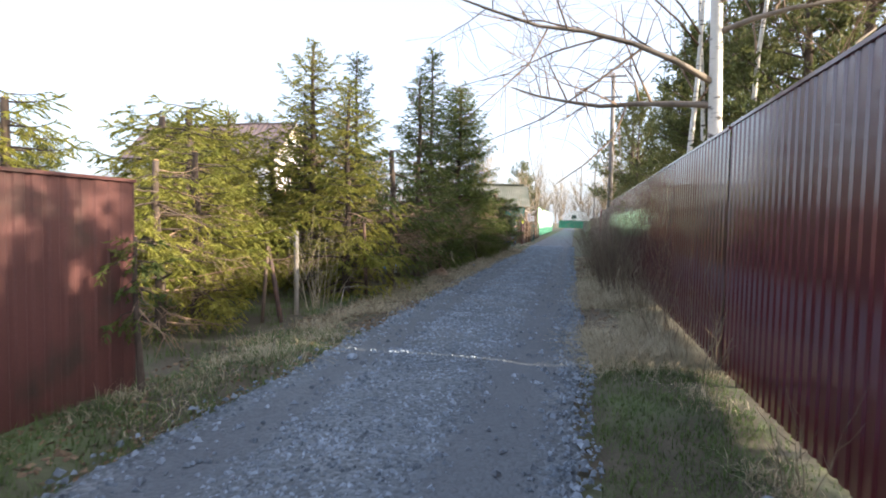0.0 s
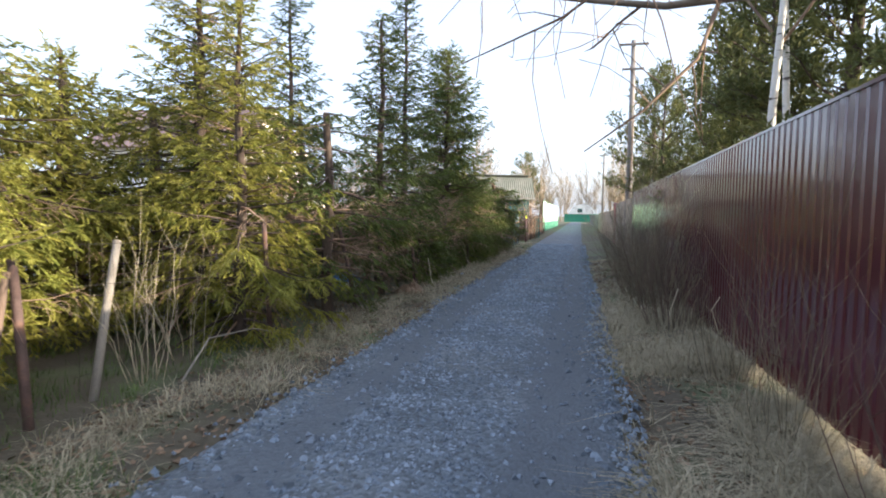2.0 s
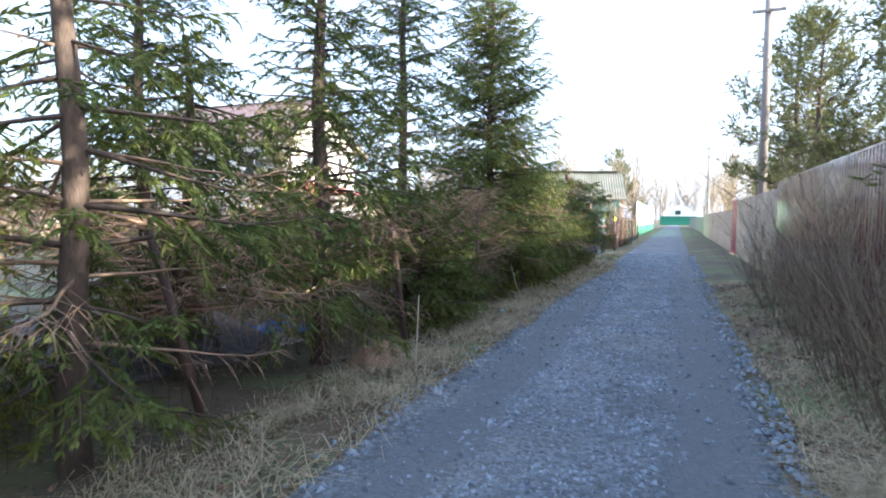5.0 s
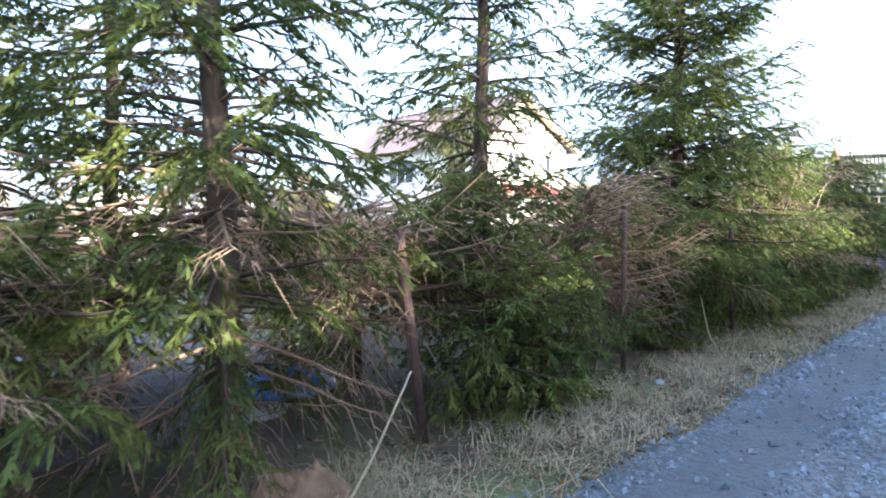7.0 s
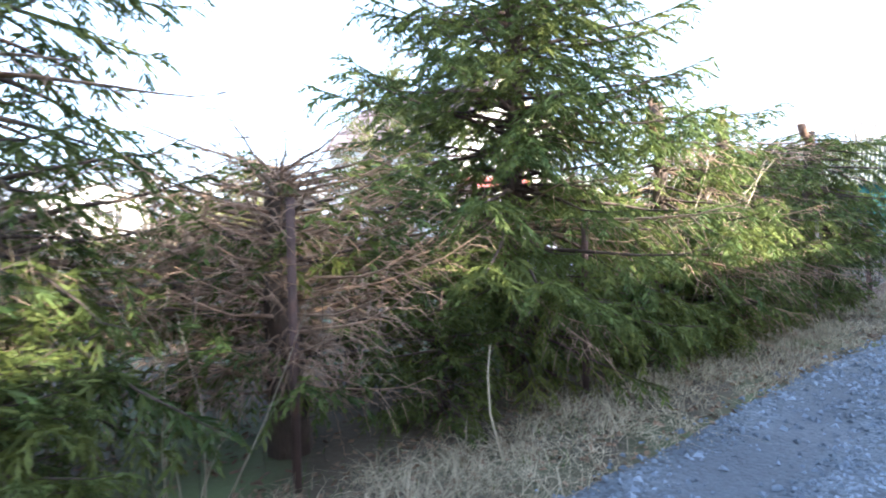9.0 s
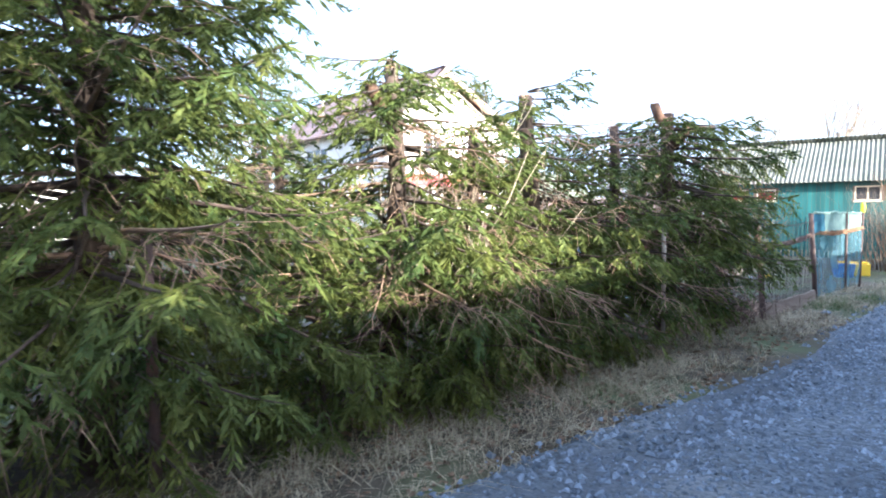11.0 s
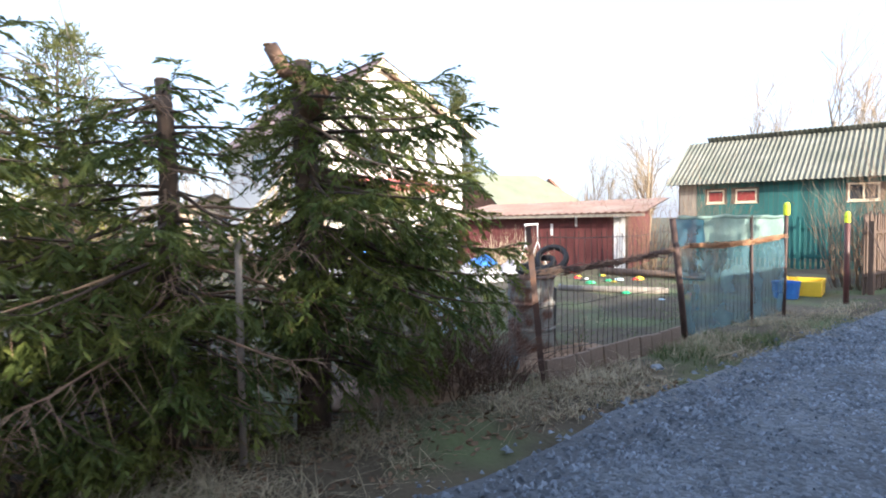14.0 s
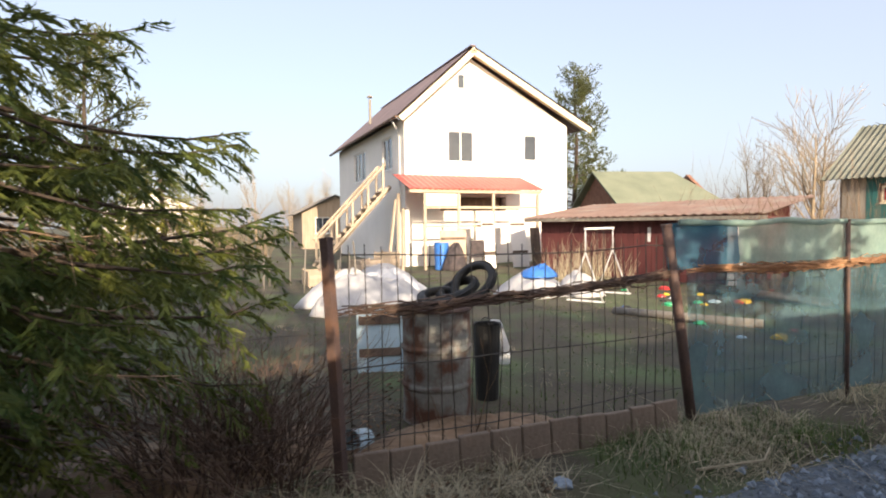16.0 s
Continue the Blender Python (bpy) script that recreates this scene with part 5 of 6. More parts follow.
def window(parent, m, x0, x1, z0, z1, bars=1, frame_mat=None, depth=0.06, curtain=None):
    """Frame with bars, a sill and panes, set in an opening of a wall in local x, z."""
    fm = frame_mat or WHITEPVC
    w = part("window", box_bm(x0 - 0.03, x1 + 0.03, -0.05, 0.02, z0 - 0.045, z0 - 0.005, 0.004), fm, parent)
    w.matrix_basis = m
    bm = bmesh.new()
    t = 0.05
    for a, b, c, d in ((x0, x0 + t, z0, z1), (x1 - t, x1, z0, z1), (x0 + t, x1 - t, z0, z0 + t), (x0 + t, x1 - t, z1 - t, z1)):
        box_bm(a, b, 0.02, 0.02 + depth, c, d, bm=bm)
    for k in range(1, bars + 1):
        x = x0 + (x1 - x0) * k / (bars + 1)
        box_bm(x - 0.025, x + 0.025, 0.022, 0.018 + depth, z0 + t, z1 - t, bm=bm)
    part("frame", bm, fm, w)
    for k in range(bars + 1):
        a = x0 + (x1 - x0) * k / (bars + 1)
        b = x0 + (x1 - x0) * (k + 1) / (bars + 1)
        part("pane", box_bm(a + 0.03, b - 0.03, 0.045, 0.055, z0 + 0.03, z1 - 0.03), GLASS, w)
    if curtain:
        part("curtain", box_bm(x0 + 0.06, x1 - 0.06, 0.012, 0.018, z0 + 0.06, z1 - 0.1), curtain, w, "red curtain")
    return w


def ribbed_roof(name, p00, p10, p01, pitch, depth, mat, parent, label="", thick=0.02):
    """Corrugated sheet: ribs run from the edge p00-p10 towards p01."""
    o, u, v = Vector(p00), Vector(p10) - Vector(p00), Vector(p01) - Vector(p00)
    n = u.cross(v).normalized()
    if n.z < 0:
        n = -n
    k = int(u.length / pitch) * 4
    V, F = [], []
    for i in range(k + 1):
        h = depth * math.cos(i * math.pi / 2)
        for s in (0, 1):
            V.append(o + u * (i / k) + v * s + n * h)
        for s in (1, 0):
            V.append(o + u * (i / k) + v * s + n * (h - thick))
    for i in range(k):
        a, b = i * 4, i * 4 + 4
        F += [(a, b, b + 1, a + 1), (a + 1, b + 1, b + 2, a + 2), (a + 2, b + 2, b + 3, a + 3), (a + 3, b + 3, b, a)]
    return mesh_object(name, V, F, mat, parent, label)


def white_house():
    h = thing("house", pose(-18.4, 30.69, 0, 0, 0, 91.7), "two-storey white plastered house with a brown metal roof", "house")
    front = Matrix.Identity(4)
    wall_with_holes("front_wall", 6.57, 5.08, [(1.62, 2.64, 3.57, 4.68), (4.70, 5.28, 3.70, 4.68), (1.3, 3.9, 1.85, 2.35)], 0.25, WHITEWALL, h, Matrix.Translation((0.29, 0, 0)), (2.41, 7.28))
    side = Matrix.Translation((0.29, 0.25, 0)) @ Matrix.Rotation(radians(90), 4, "Z") @ Matrix.Diagonal((1, -1, 1, 1))
    wall_with_holes("side_wall", 9.8, 5.0, [(1.15, 2.4, 3.4, 4.6), (4.9, 6.9, 3.3, 4.55)], 0.25, SIDEWALL, h, side)
    side2 = Matrix.Translation((6.86, 0.25, 0)) @ Matrix.Rotation(radians(90), 4, "Z")
    wall_with_holes("side_wall", 9.8, 5.0, [], 0.25, SIDEWALL, h, side2)
    wall_with_holes("back_wall", 6.57, 5.08, [], 0.25, WHITEWALL, h, Matrix.Translation((0.29, 10.05, 0)), (2.41, 7.28))
    fm = Matrix.Translation((0.29, 0.05, 0))
    window(h, fm, 1.62, 2.64, 3.57, 4.68, 1)
    window(h, fm, 4.70, 5.28, 3.70, 4.68, 0)
    part("attic_window", box_bm(1.97, 2.27, -0.03, 0.02, 6.1, 6.66, 0.006), WHITEPVC, h).matrix_basis = Matrix.Translation((0.29, 0, 0))
    part("attic_pane", box_bm(2.01, 2.23, -0.036, -0.031, 6.15, 6.61), GLASS, h).matrix_basis = Matrix.Translation((0.29, 0, 0))
    sm = Matrix.Translation((0.29, 0.25, 0)) @ Matrix.Rotation(radians(90), 4, "Z") @ Matrix.Diagonal((1, -1, 1, 1)) @ Matrix.Translation((0, 0.03, 0))
    window(h, sm, 1.15, 2.4, 3.4, 4.6, 1)
    window(h, sm, 4.9, 6.9, 3.3, 4.55, 2)
    # roof: two slopes with a front overhang, eaves boards and a ridge
    a, b, r = (-0.08, 4.98), (7.72, 5.02), (2.7, 7.52)
    for e in (a, b):
        ribbed_roof("roof", (e[0], -0.45, e[1]), (e[0], 10.6, e[1]), (r[0], -0.45, r[1]), 0.35, 0.018, ROOFTILE, h, thick=0.03)
    for e in (a, b):
        v = Vector((r[0] - e[0], 0, r[1] - e[1]))
        n = Vector((-v.z, 0, v.x)).normalized()
        n = n if n.z > 0 else -n
        q0, q1 = Vector((e[0], -0.46, e[1])) - n * 0.05, Vector((r[0], -0.46, r[1])) - n * 0.05
        V = [q0, q1, q1 - n * 0.2, q0 - n * 0.2]
        V += [p + Vector((0, 0.03, 0)) for p in V]
        mesh_object("barge_board", V, [(0, 1, 2, 3), (7, 6, 5, 4), (0, 4, 5, 1), (1, 5, 6, 2), (2, 6, 7, 3), (3, 7, 4, 0)], CREAM, h, "cream painted barge board")
        V = [q0 - n * 0.06, q1 - n * 0.06, q1 - n * 0.06 + Vector((0, 0.45, 0)), q0 - n * 0.06 + Vector((0, 0.45, 0))]
        slab("soffit", V, 0.015, CREAM, h, "cream painted soffit")
    part("gutter", box_bm(-0.17, -0.07, -0.4, 10.55, 4.9, 4.98, 0.01), BROWNWOOD, h, "dark brown gutter")
    tubes("drainpipe", [([(-0.12, 0.1, 4.92), (0.1, 0.3, 4.7), (0.22, 0.35, 4.4), (0.22, 0.35, 0.2)], [0.04] * 4)], WHITEPVC, h, 8)
    part("ridge_cap", box_bm(2.6, 2.8, -0.45, 10.6, 7.5, 7.56, 0.015), ROOFTILE, h)
    pipe = part("flue_pipe", lathe([(0.06, 5.9), (0.06, 7.0)], 10, at=(0.9, 6.5, 0)), WEATHERED, h)
    part("flue_cap", lathe([(0.14, 7.08), (0.10, 7.15), (0.02, 7.2)], 10, at=(0.9, 6.5, 0)), WEATHERED, pipe)
    # porch
    ribbed_roof("porch_roof", (-0.15, -1.65, 2.52), (4.75, -1.65, 2.52), (-0.15, -0.02, 3.08), 0.2, 0.015, REDROOF, h, "red profiled porch roof")
    part("porch_beam", box_bm(-0.1, 4.7, -1.6, -1.5, 2.38, 2.49, 0.006), NEWWOOD, h)
    for x in (0.42, 1.6, 2.85, 4.57):
        part("porch_post", box_bm(x - 0.045, x + 0.045, -1.59, -1.51, -0.1, 2.37, 0.005), NEWWOOD, h)
    for x0, x1 in ((0.42, 1.6), (1.6, 2.85), (2.85, 4.57)):
        part("porch_rail", box_bm(x0 + 0.046, x1 - 0.046, -1.57, -1.53, 1.88, 1.96, 0.004), NEWWOOD, h)
    for x0, x1 in ((0.42, 1.6), (1.6, 2.85)):
        part("porch_rail", box_bm(x0 + 0.046, x1 - 0.046, -1.57, -1.53, 1.28, 1.35, 0.004), NEWWOOD, h)
    # dark brown sheet set in the opening as the shade under the porch roof
    part("porch_shadow_wall", box_bm(1.35, 4.1, 0.3, 0.34, 1.85, 2.33), BROWNWOOD, h, "dark panel standing for the shade behind the porch")
    part("porch_panel", box_bm(0.47, 1.55, -1.53, -1.51, 1.98, 2.36, 0.004), WHITEPVC, h, "white panel under the porch roof")
    # outside stair, running out from the shaded side
    for y in (0.75, 1.6):
        tubes("stringer", [([(-2.55, y, -0.05), (0.0, y, 2.72)], [0.08, 0.08])], NEWWOOD, h, 4, smooth=False)
        tubes("handrail", [([(-2.55, y, 0.9), (-0.15, y, 3.5)], [0.05, 0.05])], NEWWOOD, h, 4, smooth=False)
        for k in range(5):
            x = -2.45 + 0.55 * k
            z = (x + 2.55) / 2.55 * 2.77
            part("baluster", box_bm(x - 0.035, x + 0.035, y - 0.035, y + 0.035, z - 0.15, z + 0.95), NEWWOOD, h)
    tread = None
    for k in range(13):
        m = Matrix.Translation((-2.4 + 0.185 * k, 0, 0.14 + 0.2 * k))
        if tread is None:
            tread = part("tread", box_bm(-0.13, 0.13, 0.72, 1.63, -0.02, 0.02), NEWWOOD, h)
            tread.matrix_basis = m
        else:
            again(tread, m)
    return h


white_house()


def frame_of(a, b):
    """A placement whose x runs from a to b on the ground and whose -y faces the lane side."""
    d = Vector((b[0] - a[0], b[1] - a[1], 0))
    return Matrix.Translation((a[0], a[1], 0)) @ Matrix.Rotation(math.atan2(d.y, d.x), 4, "Z"), d.length


def green_barn():
    m, L = frame_of((-11.0, 41.6), (-3.9, 43.9))
    b = thing("barn", m, "long teal board barn with a mossy corrugated roof", "barn")
    wall_with_holes("front_wall", L, 2.55, [(0.95, 1.5, 1.85, 2.3), (1.85, 2.5, 1.85, 2.3), (5.0, 5.8, 1.8, 2.35)], 0.12, BROWNWOOD, b, Matrix.Identity(4))
    first = None
    for k in range(int(L / 0.14)):
        x = 0.05 + k * 0.14
        hole = any(p0 - 0.14 < x < p1 for p0, p1 in ((0.9, 1.5), (1.8, 2.5), (4.95, 5.8)))
        for z0, z1 in (((-0.05, 1.8), (2.36, 2.54)) if hole else ((-0.05, 2.54),)):
            part("board", box_bm(x, x + 0.132, -0.02, -0.003, z0, z1), TEAL if x > 0.5 else WEATHERED, b)
    I = Matrix.Translation((0, -0.01, 0))
    window(b, I, 0.95, 1.5, 1.85, 2.3, 0, CREAM, curtain=CURTAIN)
    window(b, I, 1.85, 2.5, 1.85, 2.3, 0, CREAM, curtain=CURTAIN)
    window(b, I, 5.0, 5.8, 1.8, 2.35, 1, CREAM)
    wall_with_holes("back_wall", L, 2.55, [], 0.12, WEATHERED, b, Matrix.Translation((0, 4.2, 0)))
    for x in (0, L - 0.12):
        V = [(x, 0.12, -0.1), (x, 4.2, -0.1), (x, 4.2, 2.6), (x, 2.15, 4.1), (x, 0.12, 2.6)]
        V += [(p[0] + 0.12, p[1], p[2]) for p in V]
        mesh_object("end_wall", V, [(0, 1, 2, 3, 4), (9, 8, 7, 6, 5)] + [(i, i + 5, (i + 1) % 5 + 5, (i + 1) % 5) for i in range(5)], WEATHERED, b)
    ribbed_roof("roof", (-0.35, -0.4, 2.52), (L + 0.35, -0.4, 2.52), (-0.05, 2.15, 4.25), 0.15, 0.022, SLATE, b)
    ribbed_roof("roof", (0.6, 4.6, 2.62), (L + 0.35, 4.6, 2.62), (0.6, 2.0, 4.42), 0.15, 0.022, SLATE, b)
    part("vent_pipe", lathe([(0.07, 4.2), (0.07, 4.55), (0.10, 4.56), (0.10, 4.62)], 10, at=(4.6, 2.3, 0)), WEATHERED, b)


green_barn()


def red_shed():
    m, L = frame_of((-14.3, 33.85), (-9.2, 35.9))
    s = thing("shed", m, "low oxblood board shed with a rusty sheet roof", "shed")
    wall_with_holes("front_wall", L, 1.5, [], 0.08, BROWNWOOD, s, Matrix.Identity(4))
    for k in range(int(L / 0.16)):
        part("board", box_bm(k * 0.16, k * 0.16 + 0.152, -0.02, -0.003, -0.05, 1.5), SHEDWALL if k * 0.16 < L - 0.45 else WHITEBAG, s)
    wall_with_holes("back_wall", L, 1.8, [], 0.08, SHEDWALL, s, Matrix.Translation((0, 3.0, 0)))
    for x in (0, L - 0.08):
        part("end_wall", box_bm(x, x + 0.08, 0.08, 3.0, -0.1, 1.5), SHEDWALL, s)
    ribbed_roof("roof", (-0.3, -0.45, 1.52), (L + 0.6, -0.45, 1.56), (-0.3, 3.3, 1.98), 0.22, 0.018, RUSTROOF, s)
    part("fascia", box_bm(-0.3, L + 0.55, -0.43, -0.41, 1.42, 1.5), WEATHERED, s)
    part("paper_scrap", box_bm(3.25, 3.33, -0.03, -0.023, 0.9, 1.25), WHITEBAG, s)
    part("paper_scrap", box_bm(4.0, 4.07, -0.03, -0.023, 1.15, 1.45), WHITEBAG, s)


red_shed()


def green_roof_cottage():
    m, L = frame_of((-24.0, 43.0), (-22.9, 48.0))
    m = m @ Matrix.Translation((0, -2.4, 0))
    c = thing("cottage", m, "small cottage with a brown brick gable and green roof", "cottage")
    wall_with_holes("front_wall", L, 2.3, [], 0.2, CREAM, c, Matrix.Identity(4))
    wall_with_holes("back_wall", L, 2.3, [], 0.2, CREAM, c, Matrix.Translation((0, 4.8, 0)))
    for x in (0, L - 0.2):
        V = [(x, 0.2, -0.1), (x, 4.8, -0.1), (x, 4.8, 2.3), (x, 2.5, 3.85), (x, 0.2, 2.3)]
        V += [(p[0] + 0.2, p[1], p[2]) for p in V]
        mesh_object("gable_wall", V, [(0, 1, 2, 3, 4), (9, 8, 7, 6, 5)] + [(i, i + 5, (i + 1) % 5 + 5, (i + 1) % 5) for i in range(5)], BRICK, c)
    slab("roof", [(-0.3, -0.4, 2.2), (L + 0.3, -0.4, 2.2), (L - 1.0, 2.5, 4.0), (-0.3, 2.5, 4.0)], 0.08, GREENROOF, c)
    slab("roof", [(-0.3, 5.4, 2.2), (L + 0.3, 5.4, 2.2), (L - 1.0, 2.5, 4.0), (-0.3, 2.5, 4.0)], 0.08, GREENROOF, c)


green_roof_cottage()


def end_house():
    h = thing("house", (-4.0, 150, -0.2), "white bungalow with a rounded roof at the lane end", "house")
    V, n = [], 10
    prof = [(-3.2, -0.1), (-3.2, 2.6)] + [(-3.2 + 6.4 * k / n, 2.6 + 1.9 * math.sin(math.pi * k / n) ** 0.8) for k in range(1, n)] + [(3.2, 2.6), (3.2, -0.1)]
    for y in (0, 8):
        V += [(x + 4.2, y, z + 0.3) for x, z in prof]
    q = len(prof)
    mesh_object("walls", V, [tuple(range(q)), tuple(range(2 * q - 1, q - 1, -1))] + [(i, i + q, (i + 1) % q + q, (i + 1) % q) for i in range(q)], WHITEWALL, h)
    window(h, Matrix.Translation((0, -0.12, 0)), 3.0, 4.2, 2.7, 3.6, 1, GREENSTEEL)
    sheet = sheet_fence("dark green steel fence across the lane end", -4.2, 0, 8.05, 0.0, 2.0, GREENSTEEL)
    sheet.matrix_world = pose(3.9, 147, 0, 0, 0, 90)


end_house()


def side_house(x, y, w, d, hz, rz, turn, wall, roofm, label):
    """A plain gabled house seen over the hedges."""
    h = thing("house", pose(x, y, 0, 0, 0, turn), label, "house")
    part("footing", box_bm(0.02, w - 0.02, 0.02, d + 0.18, -0.4, 0.05), CONCRETE, h)
    wall_with_holes("front_wall", w, hz, [(w * 0.2, w * 0.2 + 0.9, 0.9, 1.9), (w * 0.6, w * 0.6 + 0.9, 0.9, 1.9)], 0.2, wall, h, Matrix.Identity(4), (w / 2, rz))
    window(h, Matrix.Translation((0, 0.03, 0)), w * 0.2, w * 0.2 + 0.9, 0.9, 1.9, 1)
    window(h, Matrix.Translation((0, 0.03, 0)), w * 0.6, w * 0.6 + 0.9, 0.9, 1.9, 1)
    wall_with_holes("back_wall", w, hz, [], 0.2, wall, h, Matrix.Translation((0, d, 0)), (w / 2, rz))
    for xx in (0, w - 0.2):
        part("side_wall", box_bm(xx, xx + 0.2, 0.2, d, -0.2, hz), wall, h)
    for e in (-0.35, w + 0.35):
        ez = hz - 0.35 * (rz - hz) / (w / 2)
        ribbed_roof("roof", (e, -0.4, ez + 0.06), (e, d + 0.6, ez + 0.06), (w / 2, -0.4, rz + 0.06), 0.3, 0.02, roofm, h, thick=0.03)
    return h


side_house(-35, 29.5, 4.0, 5.0, 2.2, 3.2, 90, BEIGEM, WEATHERED, "pale timber outbuilding behind the yard")
side_house(-40, 18.0, 6.0, 5.0, 2.4, 3.6, 90, WHITEWALL, GREENROOF, "distant white cottage behind the yard")
side_house(-7.6, 47.0, 3.2, 5.0, 2.3, 3.3, 0, BROWNWOOD, WEATHERED, "dark brown board shed beside the lane")
board_fence("low pale picket fence round a garden plot", -6.9, 8.6, 12.2, 0.75, BEIGEM, 0.05, 0.1, 0.03)


# ---- things in the yard and on the verges ----
def rusty_barrel(x, y):
    b = thing("steel_drum", (x, y, -0.06), "old steel drum, rusted through flaking grey-blue paint", "drum")
    prof = [(0.24, 0.0), (0.255, 0.01), (0.25, 0.03), (0.25, 0.25), (0.262, 0.27), (0.262, 0.285), (0.25, 0.305), (0.25, 0.52), (0.262, 0.54), (0.262, 0.555), (0.25, 0.575), (0.25, 0.80), (0.26, 0.81), (0.26, 0.83), (0.235, 0.83), (0.232, 0.80)]
    part("body", lathe(prof, 28), BARRELM, b)
    part("rim", lathe([(0.262, 0.815), (0.268, 0.825), (0.262, 0.838)], 28), RUSTPOST, b, "rusty rolled rim")
    return b


rusty_barrel(-4.1, 26.82)
vine_roll("dry_vine", "rusty wire and dry vines lying over a drum", (-3.75, 26.2, 0.80), (-4.3, 27.15, 0.80), 60, 0.03, REDTWIG, 9, 0.004)


def tyre(place, R, r, label):
    t = thing("tyre", place, label, "tyre", "old tyres on the drum")
    bm = bmesh.new()
    n, k = 28, 10
    rings = [[bm.verts.new(((R + r * math.cos(b) * (1 if math.cos(b) > 0 else 0.6)) * math.cos(a), (R + r * math.cos(b) * (1 if math.cos(b) > 0 else 0.6)) * math.sin(a), r * 0.95 * math.sin(b)))
              for b in [2 * math.pi * j / k for j in range(k)]] for a in [2 * math.pi * i / n for i in range(n)]]
    for i in range(n):
        for j in range(k):
            bm.faces.new((rings[i][j], rings[(i + 1) % n][j], rings[(i + 1) % n][(j + 1) % k], rings[i][(j + 1) % k]))
    part("carcass", bm, RUBBER, t)
    bm = bmesh.new()
    for i in range(n * 2):
        a = math.pi * i / n
        c, s = math.cos(a), math.sin(a)
        bmesh.ops.create_cube(bm, size=1, matrix=Matrix.Translation(((R + r * 1.0) * c, (R + r * 1.0) * s, 0)) @ Matrix.Rotation(a, 4, "Z") @ Matrix.Diagonal((0.012, 0.016, r * 1.1, 1)))
    part("tread", bm, RUBBER, t)


tyre(pose(-4.12, 26.86, 0.84, 8, 12, 0), 0.13, 0.036, "small black tyre lying flat on a rusty drum")
tyre(pose(-4.12, 27.0, 0.89, 25, -8, 30), 0.13, 0.036, "small black tyre leaning on others on a drum")
tyre(pose(-4.05, 27.1, 0.95, 48, -12, 40), 0.145, 0.034, "small black tyre tilted up on a drum")


def heap(name, label, x, y, rx, ry, h, mat, seed, cat, turn=0, z=-0.06, crumple=1.6):
    """A slack sheet thrown over a pile: creased, uneven, with a trailing hem."""
    bm = bmesh.new()
    nr, na = 16, 48
    c = bm.verts.new((0, 0, h * (1 + 0.35 * noise.noise(Vector((0, 0, seed + 3))))))
    rings = []
    for i in range(1, nr + 1):
        s = i / nr
        ring = []
        for k in range(na):
            a = 2 * math.pi * k / na
            q = 1 + 0.22 * noise.noise(Vector((math.cos(a) * 1.5, math.sin(a) * 1.5, seed)))
            zz = h * (1 - s ** 2.6) * (1 + 0.35 * noise.noise(Vector((s * 2 * math.cos(a), s * 2 * math.sin(a), seed + 3)))) + crumple * (0.05 * noise.noise(Vector((s * 6 * math.cos(a), s * 6 * math.sin(a), seed + 5))) + 0.03 * noise.noise(Vector((s * 14 * math.cos(a), s * 14 * math.sin(a), seed + 6)))) * (1 - s)
            ring.append(bm.verts.new((rx * s * q * math.cos(a), ry * s * q * math.sin(a), max(zz, 0.0))))
        rings.append(ring)
    for k in range(na):
        bm.faces.new((c, rings[0][k], rings[0][(k + 1) % na]))
    for a, b in zip(rings, rings[1:]):
        for k in range(na):
            bm.faces.new((a[k], b[k], b[(k + 1) % na], a[(k + 1) % na]))
    bm.faces.new(rings[-1][::-1])
    me = bpy.data.meshes.new(name)
    bm.normal_update()
    bm.to_mesh(me)
    bm.free()
    me.materials.append(mat)
    me.shade_smooth()
    ob = new(name, me)
    ob.matrix_world = pose(x, y, z, 0, 0, turn)
    return tagged(ob, label, cat)


heap("covered_woodpile", "heap under crumpled grey-white polythene", -10.4, 27.7, 0.8, 1.15, 0.5, GREYSHEET, 3, "covered heap", crumple=3.0)
heap("covered_woodpile", "white plastic sheet thrown over a heap", -11.9, 28.5, 0.7, 0.95, 0.42, WHITEBAG, 4, "covered heap", crumple=2.5)
heap("rubbish_sack", "full grey plastic sack on the ground", -9.2, 26.9, 0.3, 0.35, 0.32, GREYSHEET, 5, "sack", crumple=2.5)
heap("covered_stack", "white tarpaulin over stacked goods on the lawn", -9.9, 31.0, 0.6, 0.75, 0.42, GREYSHEET, 6, "covered heap")
heap("covered_stack", "white tarpaulin over a low stack on the lawn", -9.6, 31.9, 0.5, 0.5, 0.42, GREYSHEET, 7, "covered heap")
heap("blue_sheet", "bright blue plastic sheet bunched on a stack", -9.9, 31.15, 0.32, 0.42, 0.22, BLUE, 8, "plastic sheet", z=0.32)
heap("blue_sheet", "crumpled bright blue sheet under the spruces", -4.95, 14.0, 0.32, 0.46, 0.12, BLUE, 9, "plastic sheet", z=0.02, crumple=2.6)
heap("blue_sheet", "faded blue sheet on black rubble behind the spruces", -5.2, 13.5, 0.28, 0.35, 0.14, BLUE, 10, "plastic sheet")
heap("rubbish_sack", "dirty pale sack beside the blue sheet", -4.7, 13.6, 0.2, 0.28, 0.07, GREYSHEET, 12, "sack", crumple=2.0)
heap("slag_mound", "low heap of dark slag behind the spruces", -6.2, 12.6, 1.6, 1.8, 0.35, material("dark_slag", (0.04, 0.04, 0.045), (0.13, 0.13, 0.14), 14, 50, 0.7, bump=1.0, bump_scale=18), 11, "rubble")
